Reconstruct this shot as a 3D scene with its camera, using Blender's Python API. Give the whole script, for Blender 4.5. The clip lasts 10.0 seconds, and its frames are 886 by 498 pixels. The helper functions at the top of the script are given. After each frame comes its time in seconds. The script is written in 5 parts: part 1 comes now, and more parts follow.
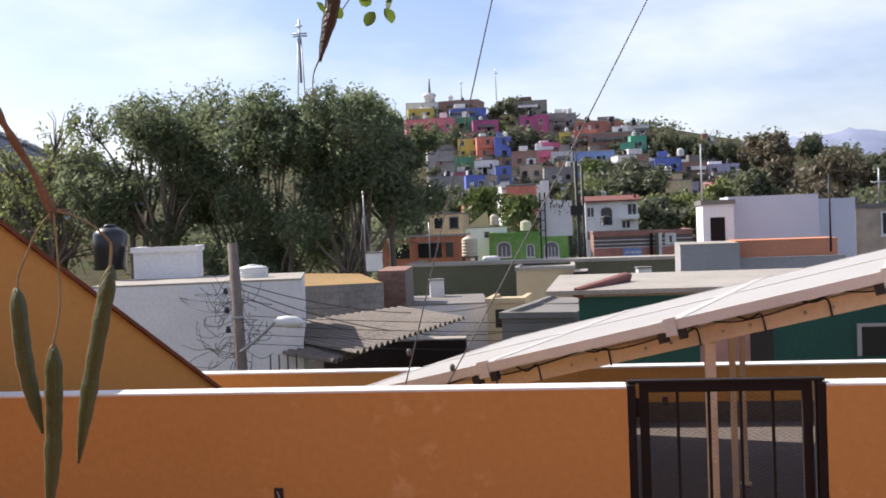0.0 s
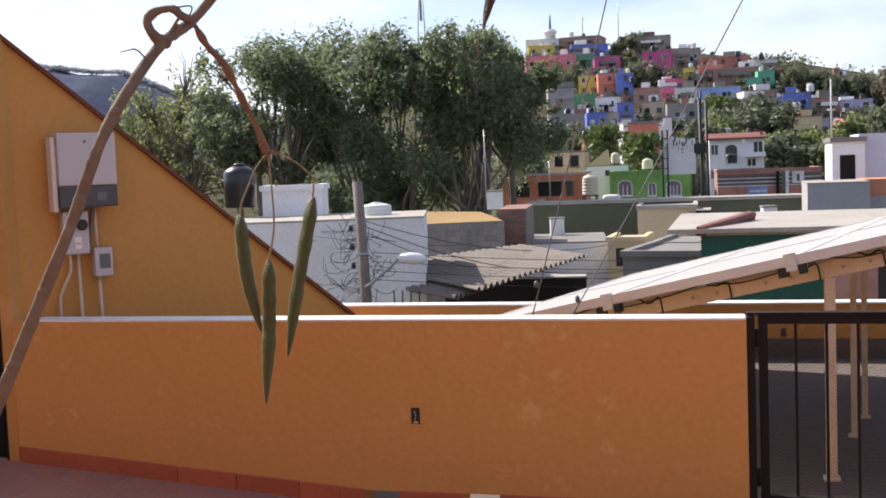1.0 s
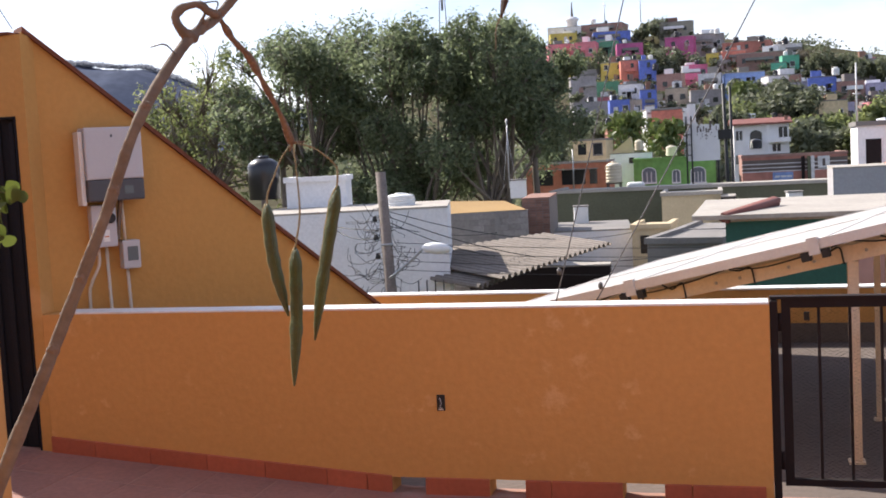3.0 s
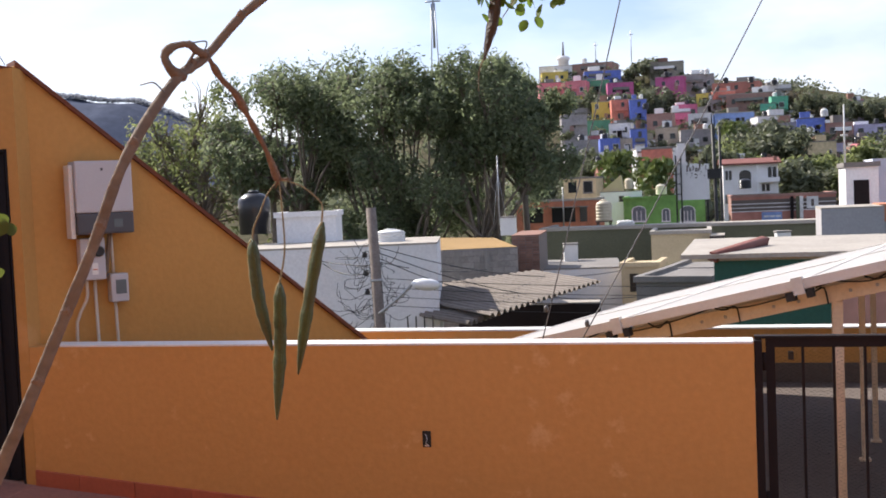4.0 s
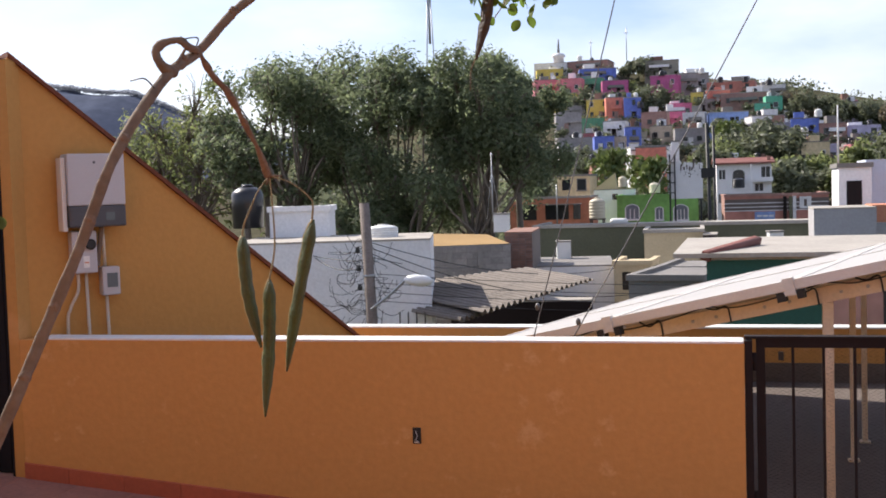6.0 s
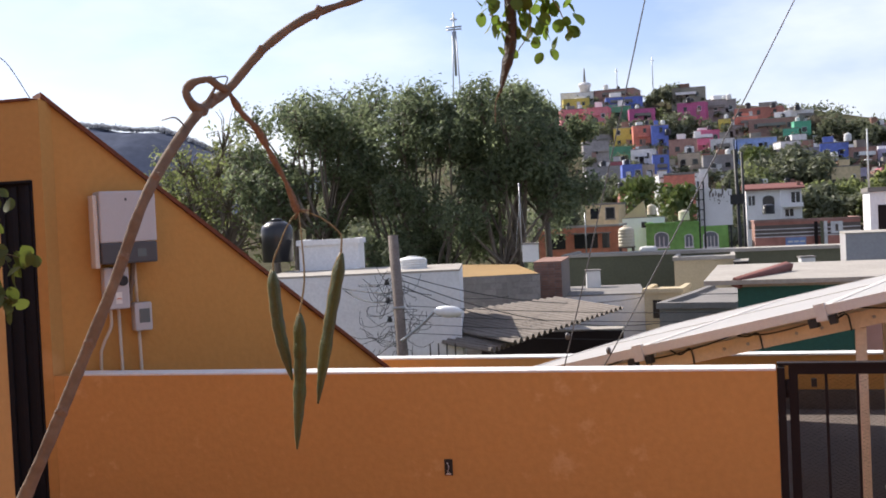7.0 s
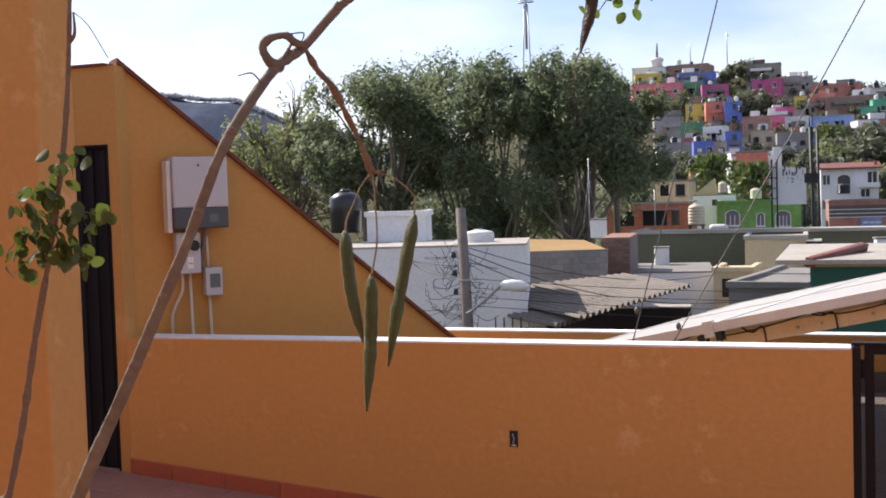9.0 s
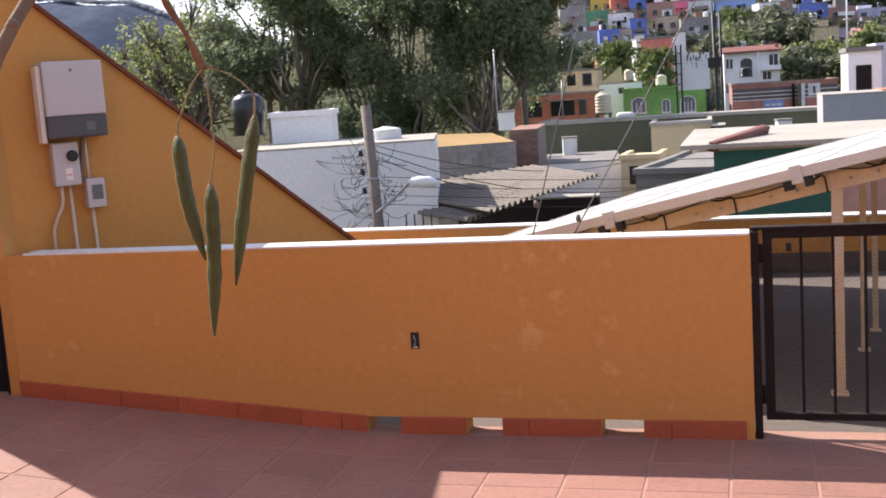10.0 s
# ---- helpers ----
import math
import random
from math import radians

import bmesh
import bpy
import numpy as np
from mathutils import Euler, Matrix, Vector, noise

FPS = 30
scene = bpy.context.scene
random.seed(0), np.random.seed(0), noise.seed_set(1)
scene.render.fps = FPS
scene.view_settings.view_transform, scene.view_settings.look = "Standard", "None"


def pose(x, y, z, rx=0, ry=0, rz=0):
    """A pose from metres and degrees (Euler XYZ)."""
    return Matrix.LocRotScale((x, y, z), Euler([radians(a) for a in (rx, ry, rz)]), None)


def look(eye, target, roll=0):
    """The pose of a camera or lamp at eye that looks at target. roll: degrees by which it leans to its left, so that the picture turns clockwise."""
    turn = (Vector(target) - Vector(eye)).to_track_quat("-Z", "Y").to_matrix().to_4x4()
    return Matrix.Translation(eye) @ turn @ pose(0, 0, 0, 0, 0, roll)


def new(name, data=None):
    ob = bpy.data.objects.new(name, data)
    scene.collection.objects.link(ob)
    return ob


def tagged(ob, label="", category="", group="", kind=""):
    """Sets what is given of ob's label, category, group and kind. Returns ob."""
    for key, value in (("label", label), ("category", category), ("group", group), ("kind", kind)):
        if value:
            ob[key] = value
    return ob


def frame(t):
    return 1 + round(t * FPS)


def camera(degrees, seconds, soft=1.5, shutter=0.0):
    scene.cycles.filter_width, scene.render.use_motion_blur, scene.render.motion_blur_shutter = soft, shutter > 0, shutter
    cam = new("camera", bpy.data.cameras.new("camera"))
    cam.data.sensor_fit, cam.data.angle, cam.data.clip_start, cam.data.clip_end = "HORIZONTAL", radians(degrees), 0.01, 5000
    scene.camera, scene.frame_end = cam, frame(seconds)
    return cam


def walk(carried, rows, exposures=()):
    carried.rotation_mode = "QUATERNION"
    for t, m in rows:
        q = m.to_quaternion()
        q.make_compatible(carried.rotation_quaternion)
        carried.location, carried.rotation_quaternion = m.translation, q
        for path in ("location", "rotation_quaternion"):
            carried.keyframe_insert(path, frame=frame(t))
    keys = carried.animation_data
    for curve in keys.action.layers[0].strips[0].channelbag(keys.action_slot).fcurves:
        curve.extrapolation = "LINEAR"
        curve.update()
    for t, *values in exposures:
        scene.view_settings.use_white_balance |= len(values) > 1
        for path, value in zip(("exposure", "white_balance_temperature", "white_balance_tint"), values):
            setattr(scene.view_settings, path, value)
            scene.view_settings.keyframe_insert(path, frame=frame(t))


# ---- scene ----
cam = camera(43.0, 10.0, soft=1.8)
PATH = [
    (0, (-0.581, 0.364, 1.666), (-0.871, 2.342, 1.62), -2.1),
    (0.5, (-0.567, 0.217, 1.674), (-0.915, 2.183, 1.561), -3.1),
    (1, (-0.569, 0.05, 1.668), (-1.069, 1.98, 1.521), -2.2),
    (1.5, (-0.568, 0.032, 1.663), (-1.271, 1.893, 1.458), -3.5),
    (2, (-0.556, 0.028, 1.662), (-1.246, 1.892, 1.437), -2.9),
    (2.5, (-0.562, 0.019, 1.664), (-1.133, 1.923, 1.444), -2.8),
    (3, (-0.553, 0.005, 1.664), (-1.095, 1.923, 1.501), -3.0),
    (4.5, (-0.526, -0.024, 1.667), (-1.039, 1.907, 1.571), -2.2),
    (5, (-0.522, -0.02, 1.664), (-1.027, 1.913, 1.565), -2.1),
    (5.5, (-0.528, -0.018, 1.668), (-1.03, 1.914, 1.556), -1.8),
    (7, (-0.521, -0.034, 1.672), (-1.081, 1.885, 1.622), -2.7),
    (7.5, (-0.511, -0.053, 1.667), (-1.093, 1.86, 1.654), -3.5),
    (8, (-0.501, -0.046, 1.66), (-1.059, 1.874, 1.617), -4.3),
    (8.5, (-0.528, -0.042, 1.665), (-1.127, 1.865, 1.585), -2.8),
    (9, (-0.541, -0.013, 1.654), (-1.215, 1.868, 1.562), -1.7),
    (9.5, (-0.53, 0.059, 1.641), (-1.137, 1.954, 1.441), -3.3),
    (10, (-0.511, 0.189, 1.646), (-1.041, 2.096, 1.365), -3.8),
]
EXPO, SKY, SUNW = 0.66, 0.093, 4.8
SHIFT = ((0.0, -0.04), (0.5, 0.02), (1.0, 0.12), (1.5, 0.3), (2.0, 0.38), (2.5, 0.34), (3.0, 0.28), (4.5, 0.12), (5.5, 0.11), (7.0, -0.01), (7.5, -0.08), (8.0, -0.03), (8.5, 0.0), (9.0, 0.08), (9.5, 0.25), (10.0, 0.39))
walk(cam, [(t, look(eye, target, roll)) for t, eye, target, roll in PATH], exposures=[(t, EXPO + e) for t, e in SHIFT])

# ---- world and sun ----
SUN_TO = Vector((-1.06, 0.56, 1.0)).normalized()
world = bpy.data.worlds.new("sky")
scene.world = world
world.use_nodes = True
wn, wl = world.node_tree.nodes, world.node_tree.links
sky = wn.new("ShaderNodeTexSky")
sky.sky_type = "NISHITA"
sky.sun_disc = False
sky.sun_elevation = math.asin(SUN_TO.z)
sky.sun_rotation = math.atan2(SUN_TO.x, SUN_TO.y)
sky.air_density, sky.dust_density, sky.ozone_density = 1.0, 1.0, 2.0
wtc = wn.new("ShaderNodeTexCoord")
wmap = wn.new("ShaderNodeMapping")
wmap.inputs["Scale"].default_value = (1.2, 1.2, 3.4)
wmap.inputs["Rotation"].default_value = (0.25, 0.35, 0.5)
wnoise = wn.new("ShaderNodeTexNoise")
wnoise.inputs["Scale"].default_value = 2.0
wnoise.inputs["Detail"].default_value = 6.0
wnoise.inputs["Roughness"].default_value = 0.55
wramp = wn.new("ShaderNodeValToRGB")
wramp.color_ramp.elements[0].position, wramp.color_ramp.elements[1].position = 0.40, 0.73
wramp.color_ramp.elements[0].color = (0, 0, 0, 1)
wramp.color_ramp.elements[1].color = (0.8, 0.8, 0.8, 1)
wmix = wn.new("ShaderNodeMix")
wmix.data_type = "RGBA"
wmix.inputs["B"].default_value = (8.6, 8.8, 9.9, 1)
wl.new(wtc.outputs["Generated"], wmap.inputs["Vector"])
wl.new(wmap.outputs["Vector"], wnoise.inputs["Vector"])
wl.new(wnoise.outputs["Fac"], wramp.inputs["Fac"])
wl.new(wramp.outputs["Color"], wmix.inputs["Factor"])
wtint = wn.new("ShaderNodeMix")
wtint.data_type, wtint.blend_type = "RGBA", "MULTIPLY"
wtint.inputs["Factor"].default_value = 1.0
wtint.inputs["B"].default_value = (1.0, 0.955, 1.10, 1)
wl.new(sky.outputs["Color"], wtint.inputs["A"])
wl.new(wtint.outputs["Result"], wmix.inputs["A"])
wl.new(wmix.outputs["Result"], wn["Background"].inputs["Color"])
wn["Background"].inputs["Strength"].default_value = SKY

sun_data = bpy.data.lights.new("sun", "SUN")
sun_data.energy, sun_data.angle, sun_data.color = SUNW, radians(0.5), (1.0, 0.92, 0.83)
sun = new("sun", sun_data)
sun.matrix_world = look(SUN_TO * 50, (0, 0, 0))


# ---- materials ----
def paint(name, color, rough=0.8, stain=1.2, grain=60.0, vary=0.18, bump=0.15, metal=0.0, dirt=None, each=0.0, pale=None):
    """A weathered surface: large stains, fine grain and relief; dirt: a second colour in the stains."""
    m = bpy.data.materials.new(name)
    m.use_nodes = True
    n, l = m.node_tree.nodes, m.node_tree.links
    b = n["Principled BSDF"]
    b.inputs["Roughness"].default_value, b.inputs["Metallic"].default_value = rough, metal
    b.inputs["Specular IOR Level"].default_value = 0.5 if rough < 0.8 else (0.25 if rough < 0.93 else 0.0)
    geo = n.new("ShaderNodeNewGeometry")
    big, fine = n.new("ShaderNodeTexNoise"), n.new("ShaderNodeTexNoise")
    big.inputs["Scale"].default_value, fine.inputs["Scale"].default_value = stain, grain
    big.inputs["Detail"].default_value, fine.inputs["Detail"].default_value = 5.0, 3.0
    big.inputs["Roughness"].default_value = 0.62
    for k in (big, fine):
        l.new(geo.outputs["Position"], k.inputs["Vector"])
    dark = dirt or tuple(c * 0.55 for c in color)
    ramp = n.new("ShaderNodeValToRGB")
    ramp.color_ramp.elements[0].position, ramp.color_ramp.elements[1].position = 0.3, 0.62
    ramp.color_ramp.elements[0].color = (*[c * (1 - min(1, vary * 2)) + d * min(1, vary * 2) for c, d in zip(color, dark)], 1)
    ramp.color_ramp.elements[1].color = (*color, 1)
    l.new(big.outputs["Fac"], ramp.inputs["Fac"])
    mul = n.new("ShaderNodeMix")
    mul.data_type, mul.blend_type = "RGBA", "MULTIPLY"
    mul.inputs["Factor"].default_value = 1.0
    gr = n.new("ShaderNodeMapRange")
    gr.inputs["From Min"].default_value, gr.inputs["From Max"].default_value = 0.3, 0.7
    gr.inputs["To Min"].default_value, gr.inputs["To Max"].default_value = 1 - vary * 0.6, 1 + vary * 0.3
    l.new(fine.outputs["Fac"], gr.inputs["Value"])
    l.new(ramp.outputs["Color"], mul.inputs["A"])
    l.new(gr.outputs["Result"], mul.inputs["B"])
    out = mul.outputs["Result"]
    if pale:
        # sparse chalky blotches
        pn, pr = n.new("ShaderNodeTexNoise"), n.new("ShaderNodeMapRange")
        pn.inputs["Scale"].default_value, pn.inputs["Detail"].default_value, pn.inputs["Roughness"].default_value = pale[1], 4.0, 0.6
        pr.inputs["From Min"].default_value, pr.inputs["From Max"].default_value = pale[2] + 0.25, pale[2] + 0.38
        pr.inputs["To Max"].default_value = 0.5
        l.new(geo.outputs["Position"], pn.inputs["Vector"])
        wide = n.new("ShaderNodeTexNoise")
        wide.inputs["Scale"].default_value, wide.inputs["Detail"].default_value = 1.1, 1.0
        l.new(geo.outputs["Position"], wide.inputs["Vector"])
        both = n.new("ShaderNodeMath")
        both.operation = "MULTIPLY_ADD"
        both.inputs[1].default_value = 0.42
        l.new(wide.outputs["Fac"], both.inputs[0])
        l.new(pn.outputs["Fac"], both.inputs[2])
        l.new(both.outputs["Value"], pr.inputs["Value"])
        m3 = n.new("ShaderNodeMix")
        m3.data_type = "RGBA"
        m3.inputs["B"].default_value = (*pale[0], 1)
        l.new(out, m3.inputs["A"])
        l.new(pr.outputs["Result"], m3.inputs["Factor"])
        out = m3.outputs["Result"]
    if each:
        info = n.new("ShaderNodeObjectInfo")
        er = n.new("ShaderNodeMapRange")
        er.inputs["To Min"].default_value, er.inputs["To Max"].default_value = 1 - each, 1 + each
        l.new(info.outputs["Random"], er.inputs["Value"])
        m2 = n.new("ShaderNodeMix")
        m2.data_type, m2.blend_type = "RGBA", "MULTIPLY"
        m2.inputs["Factor"].default_value = 1.0
        l.new(out, m2.inputs["A"])
        l.new(er.outputs["Result"], m2.inputs["B"])
        out = m2.outputs["Result"]
    l.new(out, b.inputs["Base Color"])
    if bump:
        bp = n.new("ShaderNodeBump")
        bp.inputs["Strength"].default_value, bp.inputs["Distance"].default_value = bump, 0.02
        l.new(fine.outputs["Fac"], bp.inputs["Height"])
        l.new(bp.outputs["Normal"], b.inputs["Normal"])
    return m


def leaf_paint(name, color, light, through_light=0.35):
    """Leaves: two greens mixed leaf by leaf, part of the light passing through."""
    m = bpy.data.materials.new(name)
    m.use_nodes = True
    n, l = m.node_tree.nodes, m.node_tree.links
    b = n["Principled BSDF"]
    b.inputs["Roughness"].default_value = 0.55
    geo = n.new("ShaderNodeNewGeometry")
    mix = n.new("ShaderNodeMix")
    mix.data_type = "RGBA"
    mix.inputs["A"].default_value, mix.inputs["B"].default_value = (*color, 1), (*light, 1)
    l.new(geo.outputs["Random Per Island"], mix.inputs["Factor"])
    l.new(mix.outputs["Result"], b.inputs["Base Color"])
    tr = n.new("ShaderNodeBsdfTranslucent")
    l.new(mix.outputs["Result"], tr.inputs["Color"])
    ms = n.new("ShaderNodeMixShader")
    ms.inputs["Fac"].default_value = through_light
    l.new(b.outputs["BSDF"], ms.inputs[1])
    l.new(tr.outputs["BSDF"], ms.inputs[2])
    l.new(ms.outputs["Shader"], n["Material Output"].inputs["Surface"])
    return m


ORANGE = paint("orange_stucco", (0.56, 0.287, 0.092), 0.85, 0.9, 30, 0.10, 0.10, dirt=(0.45, 0.22, 0.065), pale=((0.70, 0.43, 0.21), 7.5, 0.60))
OCHRE = paint("ochre_stucco", (0.50, 0.265, 0.082), 0.88, 0.8, 30, 0.09, 0.12, dirt=(0.46, 0.21, 0.06), pale=((0.64, 0.36, 0.15), 2.6, 0.62))
CAP = paint("white_cap_paint", (0.78, 0.77, 0.74), 0.7, 3.0, 50, 0.15, 0.2)
TERRA = paint("terracotta_tile", (0.31, 0.149, 0.117), 0.7, 2.5, 40, 0.22, 0.1, each=0.06)
SKIRT = paint("terracotta_skirting", (0.40, 0.10, 0.05), 0.6, 4.0, 40, 0.15, 0.1, each=0.10)
GROUT = paint("tile_grout", (0.37, 0.215, 0.17), 0.9, 3.0, 80, 0.15, 0.2)
CONC = paint("grey_concrete", (0.235, 0.22, 0.205), 0.9, 0.7, 25, 0.22, 0.3)
DARKCONC = paint("dark_concrete", (0.15, 0.122, 0.108), 0.9, 0.9, 25, 0.2, 0.3)
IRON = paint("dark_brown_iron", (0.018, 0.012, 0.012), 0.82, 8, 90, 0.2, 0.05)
BLACKDOOR = paint("black_door_paint", (0.012, 0.012, 0.016), 0.82, 5, 60, 0.2, 0.05)
COPING = paint("red_brown_coping", (0.17, 0.06, 0.035), 0.8, 6, 60, 0.25, 0.3)
GREYPLASTIC = paint("light_grey_casing", (0.47, 0.46, 0.48), 0.45, 3, 90, 0.05, 0.0)
DARKPLASTIC = paint("charcoal_casing", (0.06, 0.06, 0.07), 0.4, 3, 90, 0.08, 0.0)
DISPLAY = paint("grey_display", (0.12, 0.14, 0.15), 0.2, 3, 50, 0.05, 0.0)
PVC = paint("beige_pipe", (0.55, 0.47, 0.38), 0.5, 6, 60, 0.12, 0.0)
ALU = paint("aluminium", (0.68, 0.64, 0.585), 0.5, 3, 90, 0.1, 0.0, metal=0.1)
BEAM = paint("cream_beam_paint", (0.74, 0.62, 0.46), 0.6, 5, 60, 0.14, 0.05)
BACKSHEET = paint("panel_backsheet", (0.66, 0.62, 0.56), 0.6, 3, 40, 0.1, 0.0)
CABLE = paint("black_cable", (0.015, 0.015, 0.016), 0.6, 8, 60, 0.1, 0.0)
WIRE = paint("grey_wire", (0.10, 0.10, 0.10), 0.5, 8, 60, 0.1, 0.0)
GALV = paint("galvanised_steel", (0.42, 0.43, 0.44), 0.45, 4, 60, 0.2, 0.05, metal=0.5)
BARK = paint("grey_brown_bark", (0.19, 0.148, 0.11), 0.85, 11, 60, 0.32, 0.25, dirt=(0.12, 0.085, 0.065))
TWIG = paint("brown_twig", (0.20, 0.145, 0.105), 0.85, 20, 160, 0.3, 0.4, dirt=(0.15, 0.09, 0.06))
STALK = paint("pale_pod_stalk", (0.27, 0.235, 0.14), 0.8, 20, 160, 0.25, 0.2)
POD = paint("green_pod_skin", (0.058, 0.084, 0.022), 0.6, 18, 160, 0.3, 0.15, dirt=(0.05, 0.042, 0.016))
RIDGE = paint("rim_pale_pod_ridge", (0.46, 0.42, 0.22), 0.6, 25, 220, 0.2, 0.1)
DARKPOD = paint("dark_pod_skin", (0.05, 0.032, 0.018), 0.6, 25, 200, 0.3, 0.3)
LEAF = leaf_paint("moringa_leaf", (0.055, 0.10, 0.016), (0.24, 0.36, 0.05), 0.6)
# darker copy of moringa_leaf, with shade put into the sapling's leaf colour
LEAF_DARK = leaf_paint("shade_toned_moringa_leaf", (0.05, 0.07, 0.016), (0.13, 0.165, 0.03), 0.5)
FICUS = leaf_paint("ficus_leaf", (0.10, 0.13, 0.07), (0.245, 0.285, 0.16), 0.68)
PALELEAF = leaf_paint("dusty_leaf", (0.15, 0.18, 0.07), (0.27, 0.30, 0.12), 0.6)
BROWNLEAF = leaf_paint("dry_leaf", (0.10, 0.085, 0.05), (0.17, 0.14, 0.085), 0.35)
# bush green is lightened so the leaf colour carries the haze
BUSH = leaf_paint("bush_leaf", (0.095, 0.112, 0.065), (0.19, 0.205, 0.12), 0.5)
PALM = leaf_paint("palm_leaf", (0.08, 0.12, 0.03), (0.17, 0.20, 0.06), 0.3)
TREEBARK = paint("tree_bark", (0.20, 0.165, 0.135), 0.9, 2, 20, 0.3, 0.5)
EARTH = paint("dry_hillside", (0.095, 0.082, 0.058), 0.95, 0.06, 0.8, 0.4, 0.4, dirt=(0.075, 0.085, 0.045))
# haze is mixed into the far hill, crest leaf and mountain colours
FARHILL = paint("haze_tinted_scrub", (0.095, 0.108, 0.148), 0.95, 0.02, 0.12, 0.3, 0.2, dirt=(0.09, 0.10, 0.13))
FARLEAF = leaf_paint("haze_tinted_leaf", (0.17, 0.185, 0.225), (0.23, 0.25, 0.29), 0.75)
GREYWALL = paint("pale_grey_render", (0.40, 0.385, 0.385), 0.9, 0.6, 12, 0.15, 0.2)
BLUEHILL = paint("haze_blue_mountain", (0.30, 0.34, 0.46), 0.95, 0.002, 0.02, 0.12, 0.2)
WHITE = paint("white_wall_paint", (0.82, 0.81, 0.81), 0.85, 0.5, 14, 0.14, 0.2, dirt=(0.5, 0.48, 0.46))
BLUEWHITE = paint("bluish_white_paint", (0.66, 0.69, 0.78), 0.85, 0.4, 14, 0.08, 0.2)
BLOCK = paint("grey_block", (0.27, 0.25, 0.235), 0.92, 0.6, 12, 0.22, 0.3, each=0.12)
MORTAR = paint("block_mortar", (0.22, 0.20, 0.19), 0.95, 0.6, 12, 0.2, 0.3)
MUSTARD = paint("mustard_paint", (0.34, 0.215, 0.085), 0.85, 0.6, 14, 0.2, 0.2)
BRICK = paint("red_brick", (0.27, 0.155, 0.12), 0.9, 0.8, 14, 0.25, 0.3, each=0.2)
SHEET = paint("grey_corrugated_sheet", (0.215, 0.185, 0.16), 0.85, 0.5, 8, 0.25, 0.2)
CREAM = paint("cream_paint", (0.58, 0.47, 0.30), 0.85, 0.5, 14, 0.15, 0.2)
OLIVE = paint("olive_paint", (0.135, 0.135, 0.088), 0.88, 0.4, 10, 0.2, 0.2)
DKGREEN = paint("dark_green_paint", (0.010, 0.078, 0.058), 0.75, 0.6, 14, 0.2, 0.2)
REDROOF = paint("red_roof_tile", (0.23, 0.095, 0.08), 0.85, 0.8, 12, 0.3, 0.3)
BEIGETANK = paint("beige_tank", (0.62, 0.55, 0.42), 0.55, 1.5, 20, 0.1, 0.0)
BLACKTANK = paint("black_tank", (0.018, 0.018, 0.022), 0.32, 1.5, 20, 0.1, 0.0)
WHITETANK = paint("white_tank", (0.72, 0.72, 0.70), 0.55, 1.5, 20, 0.12, 0.0)
POLE = paint("weathered_concrete_pole", (0.23, 0.19, 0.165), 0.9, 2.2, 25, 0.4, 0.4)
SALMON = paint("salmon_band_paint", (0.62, 0.27, 0.16), 0.85, 0.6, 14, 0.15, 0.2)
COLORS = {
    "white": (0.70, 0.69, 0.68), "pink": (0.62, 0.10, 0.22), "rose": (0.66, 0.17, 0.20), "magenta": (0.48, 0.05, 0.22),
    "blue": (0.06, 0.13, 0.52), "sky": (0.17, 0.28, 0.58), "yellow": (0.62, 0.48, 0.05), "green": (0.05, 0.27, 0.13),
    "lime": (0.13, 0.38, 0.035), "mint": (0.06, 0.42, 0.24), "coral": (0.66, 0.16, 0.09), "orange": (0.58, 0.17, 0.06),
    "brick": (0.30, 0.14, 0.10), "grey": (0.27, 0.25, 0.245), "tan": (0.46, 0.36, 0.25), "cream": (0.64, 0.50, 0.27),
    "teal": (0.05, 0.24, 0.22), "olive": (0.22, 0.21, 0.15), "lilac": (0.50, 0.45, 0.62), "terracotta": (0.40, 0.13, 0.08),
}
# paints are mixed towards grey and lightened to stand in for haze
HOUSE = {k: paint("hazed_house_paint_" + k, tuple(min(0.8, 1.28 * (0.76 * c + 0.24 * (0.33, 0.31, 0.32)[i])) for i, c in enumerate(v)), 0.88, 0.3, 2.5, 0.3, 0.15) for k, v in COLORS.items()}
PALESLAB = paint("pale_roof_slab", (0.40, 0.365, 0.32), 0.9, 0.8, 12, 0.22, 0.2)


def glass(name, tint, rough=0.05):
    m = bpy.data.materials.new(name)
    m.use_nodes = True
    b = m.node_tree.nodes["Principled BSDF"]
    b.inputs["Base Color"].default_value = (*tint, 1)
    b.inputs["Roughness"].default_value = rough
    b.inputs["Specular IOR Level"].default_value = 0.5
    return m


PANE = glass("dark_window_glass", (0.02, 0.022, 0.026), 0.12)
# reflected sky is painted into this lighter pane colour
SKY_PANE = paint("sky_reflection_glass", (0.16, 0.18, 0.21), 0.3, 3, 20, 0.2, 0.0)
# pale base colour puts the sky's glare into the panel glass
PANEL_GLASS = paint("glare_pale_solar_glass", (0.42, 0.395, 0.36), 0.45, 2.0, 30, 0.08, 0.0)
LAMPGLASS = paint("lamp_housing", (0.74, 0.74, 0.74), 0.4, 3, 40, 0.1, 0.0)


# ---- mesh helpers ----
def part(name, bm, material, parent=None, label=""):
    """Links a bmesh as one mesh object under a thing or a part."""
    me = bpy.data.meshes.new(name)
    bm.to_mesh(me)
    bm.free()
    me.materials.append(material)
    ob = new(name, me)
    if parent is not None:
        ob.parent = parent
    if label:
        ob["label"] = label
    return ob


def thing(name, m, label, category, group="", kind=""):
    ob = new(name)
    ob.matrix_world = m
    return tagged(ob, label, category, group, kind)


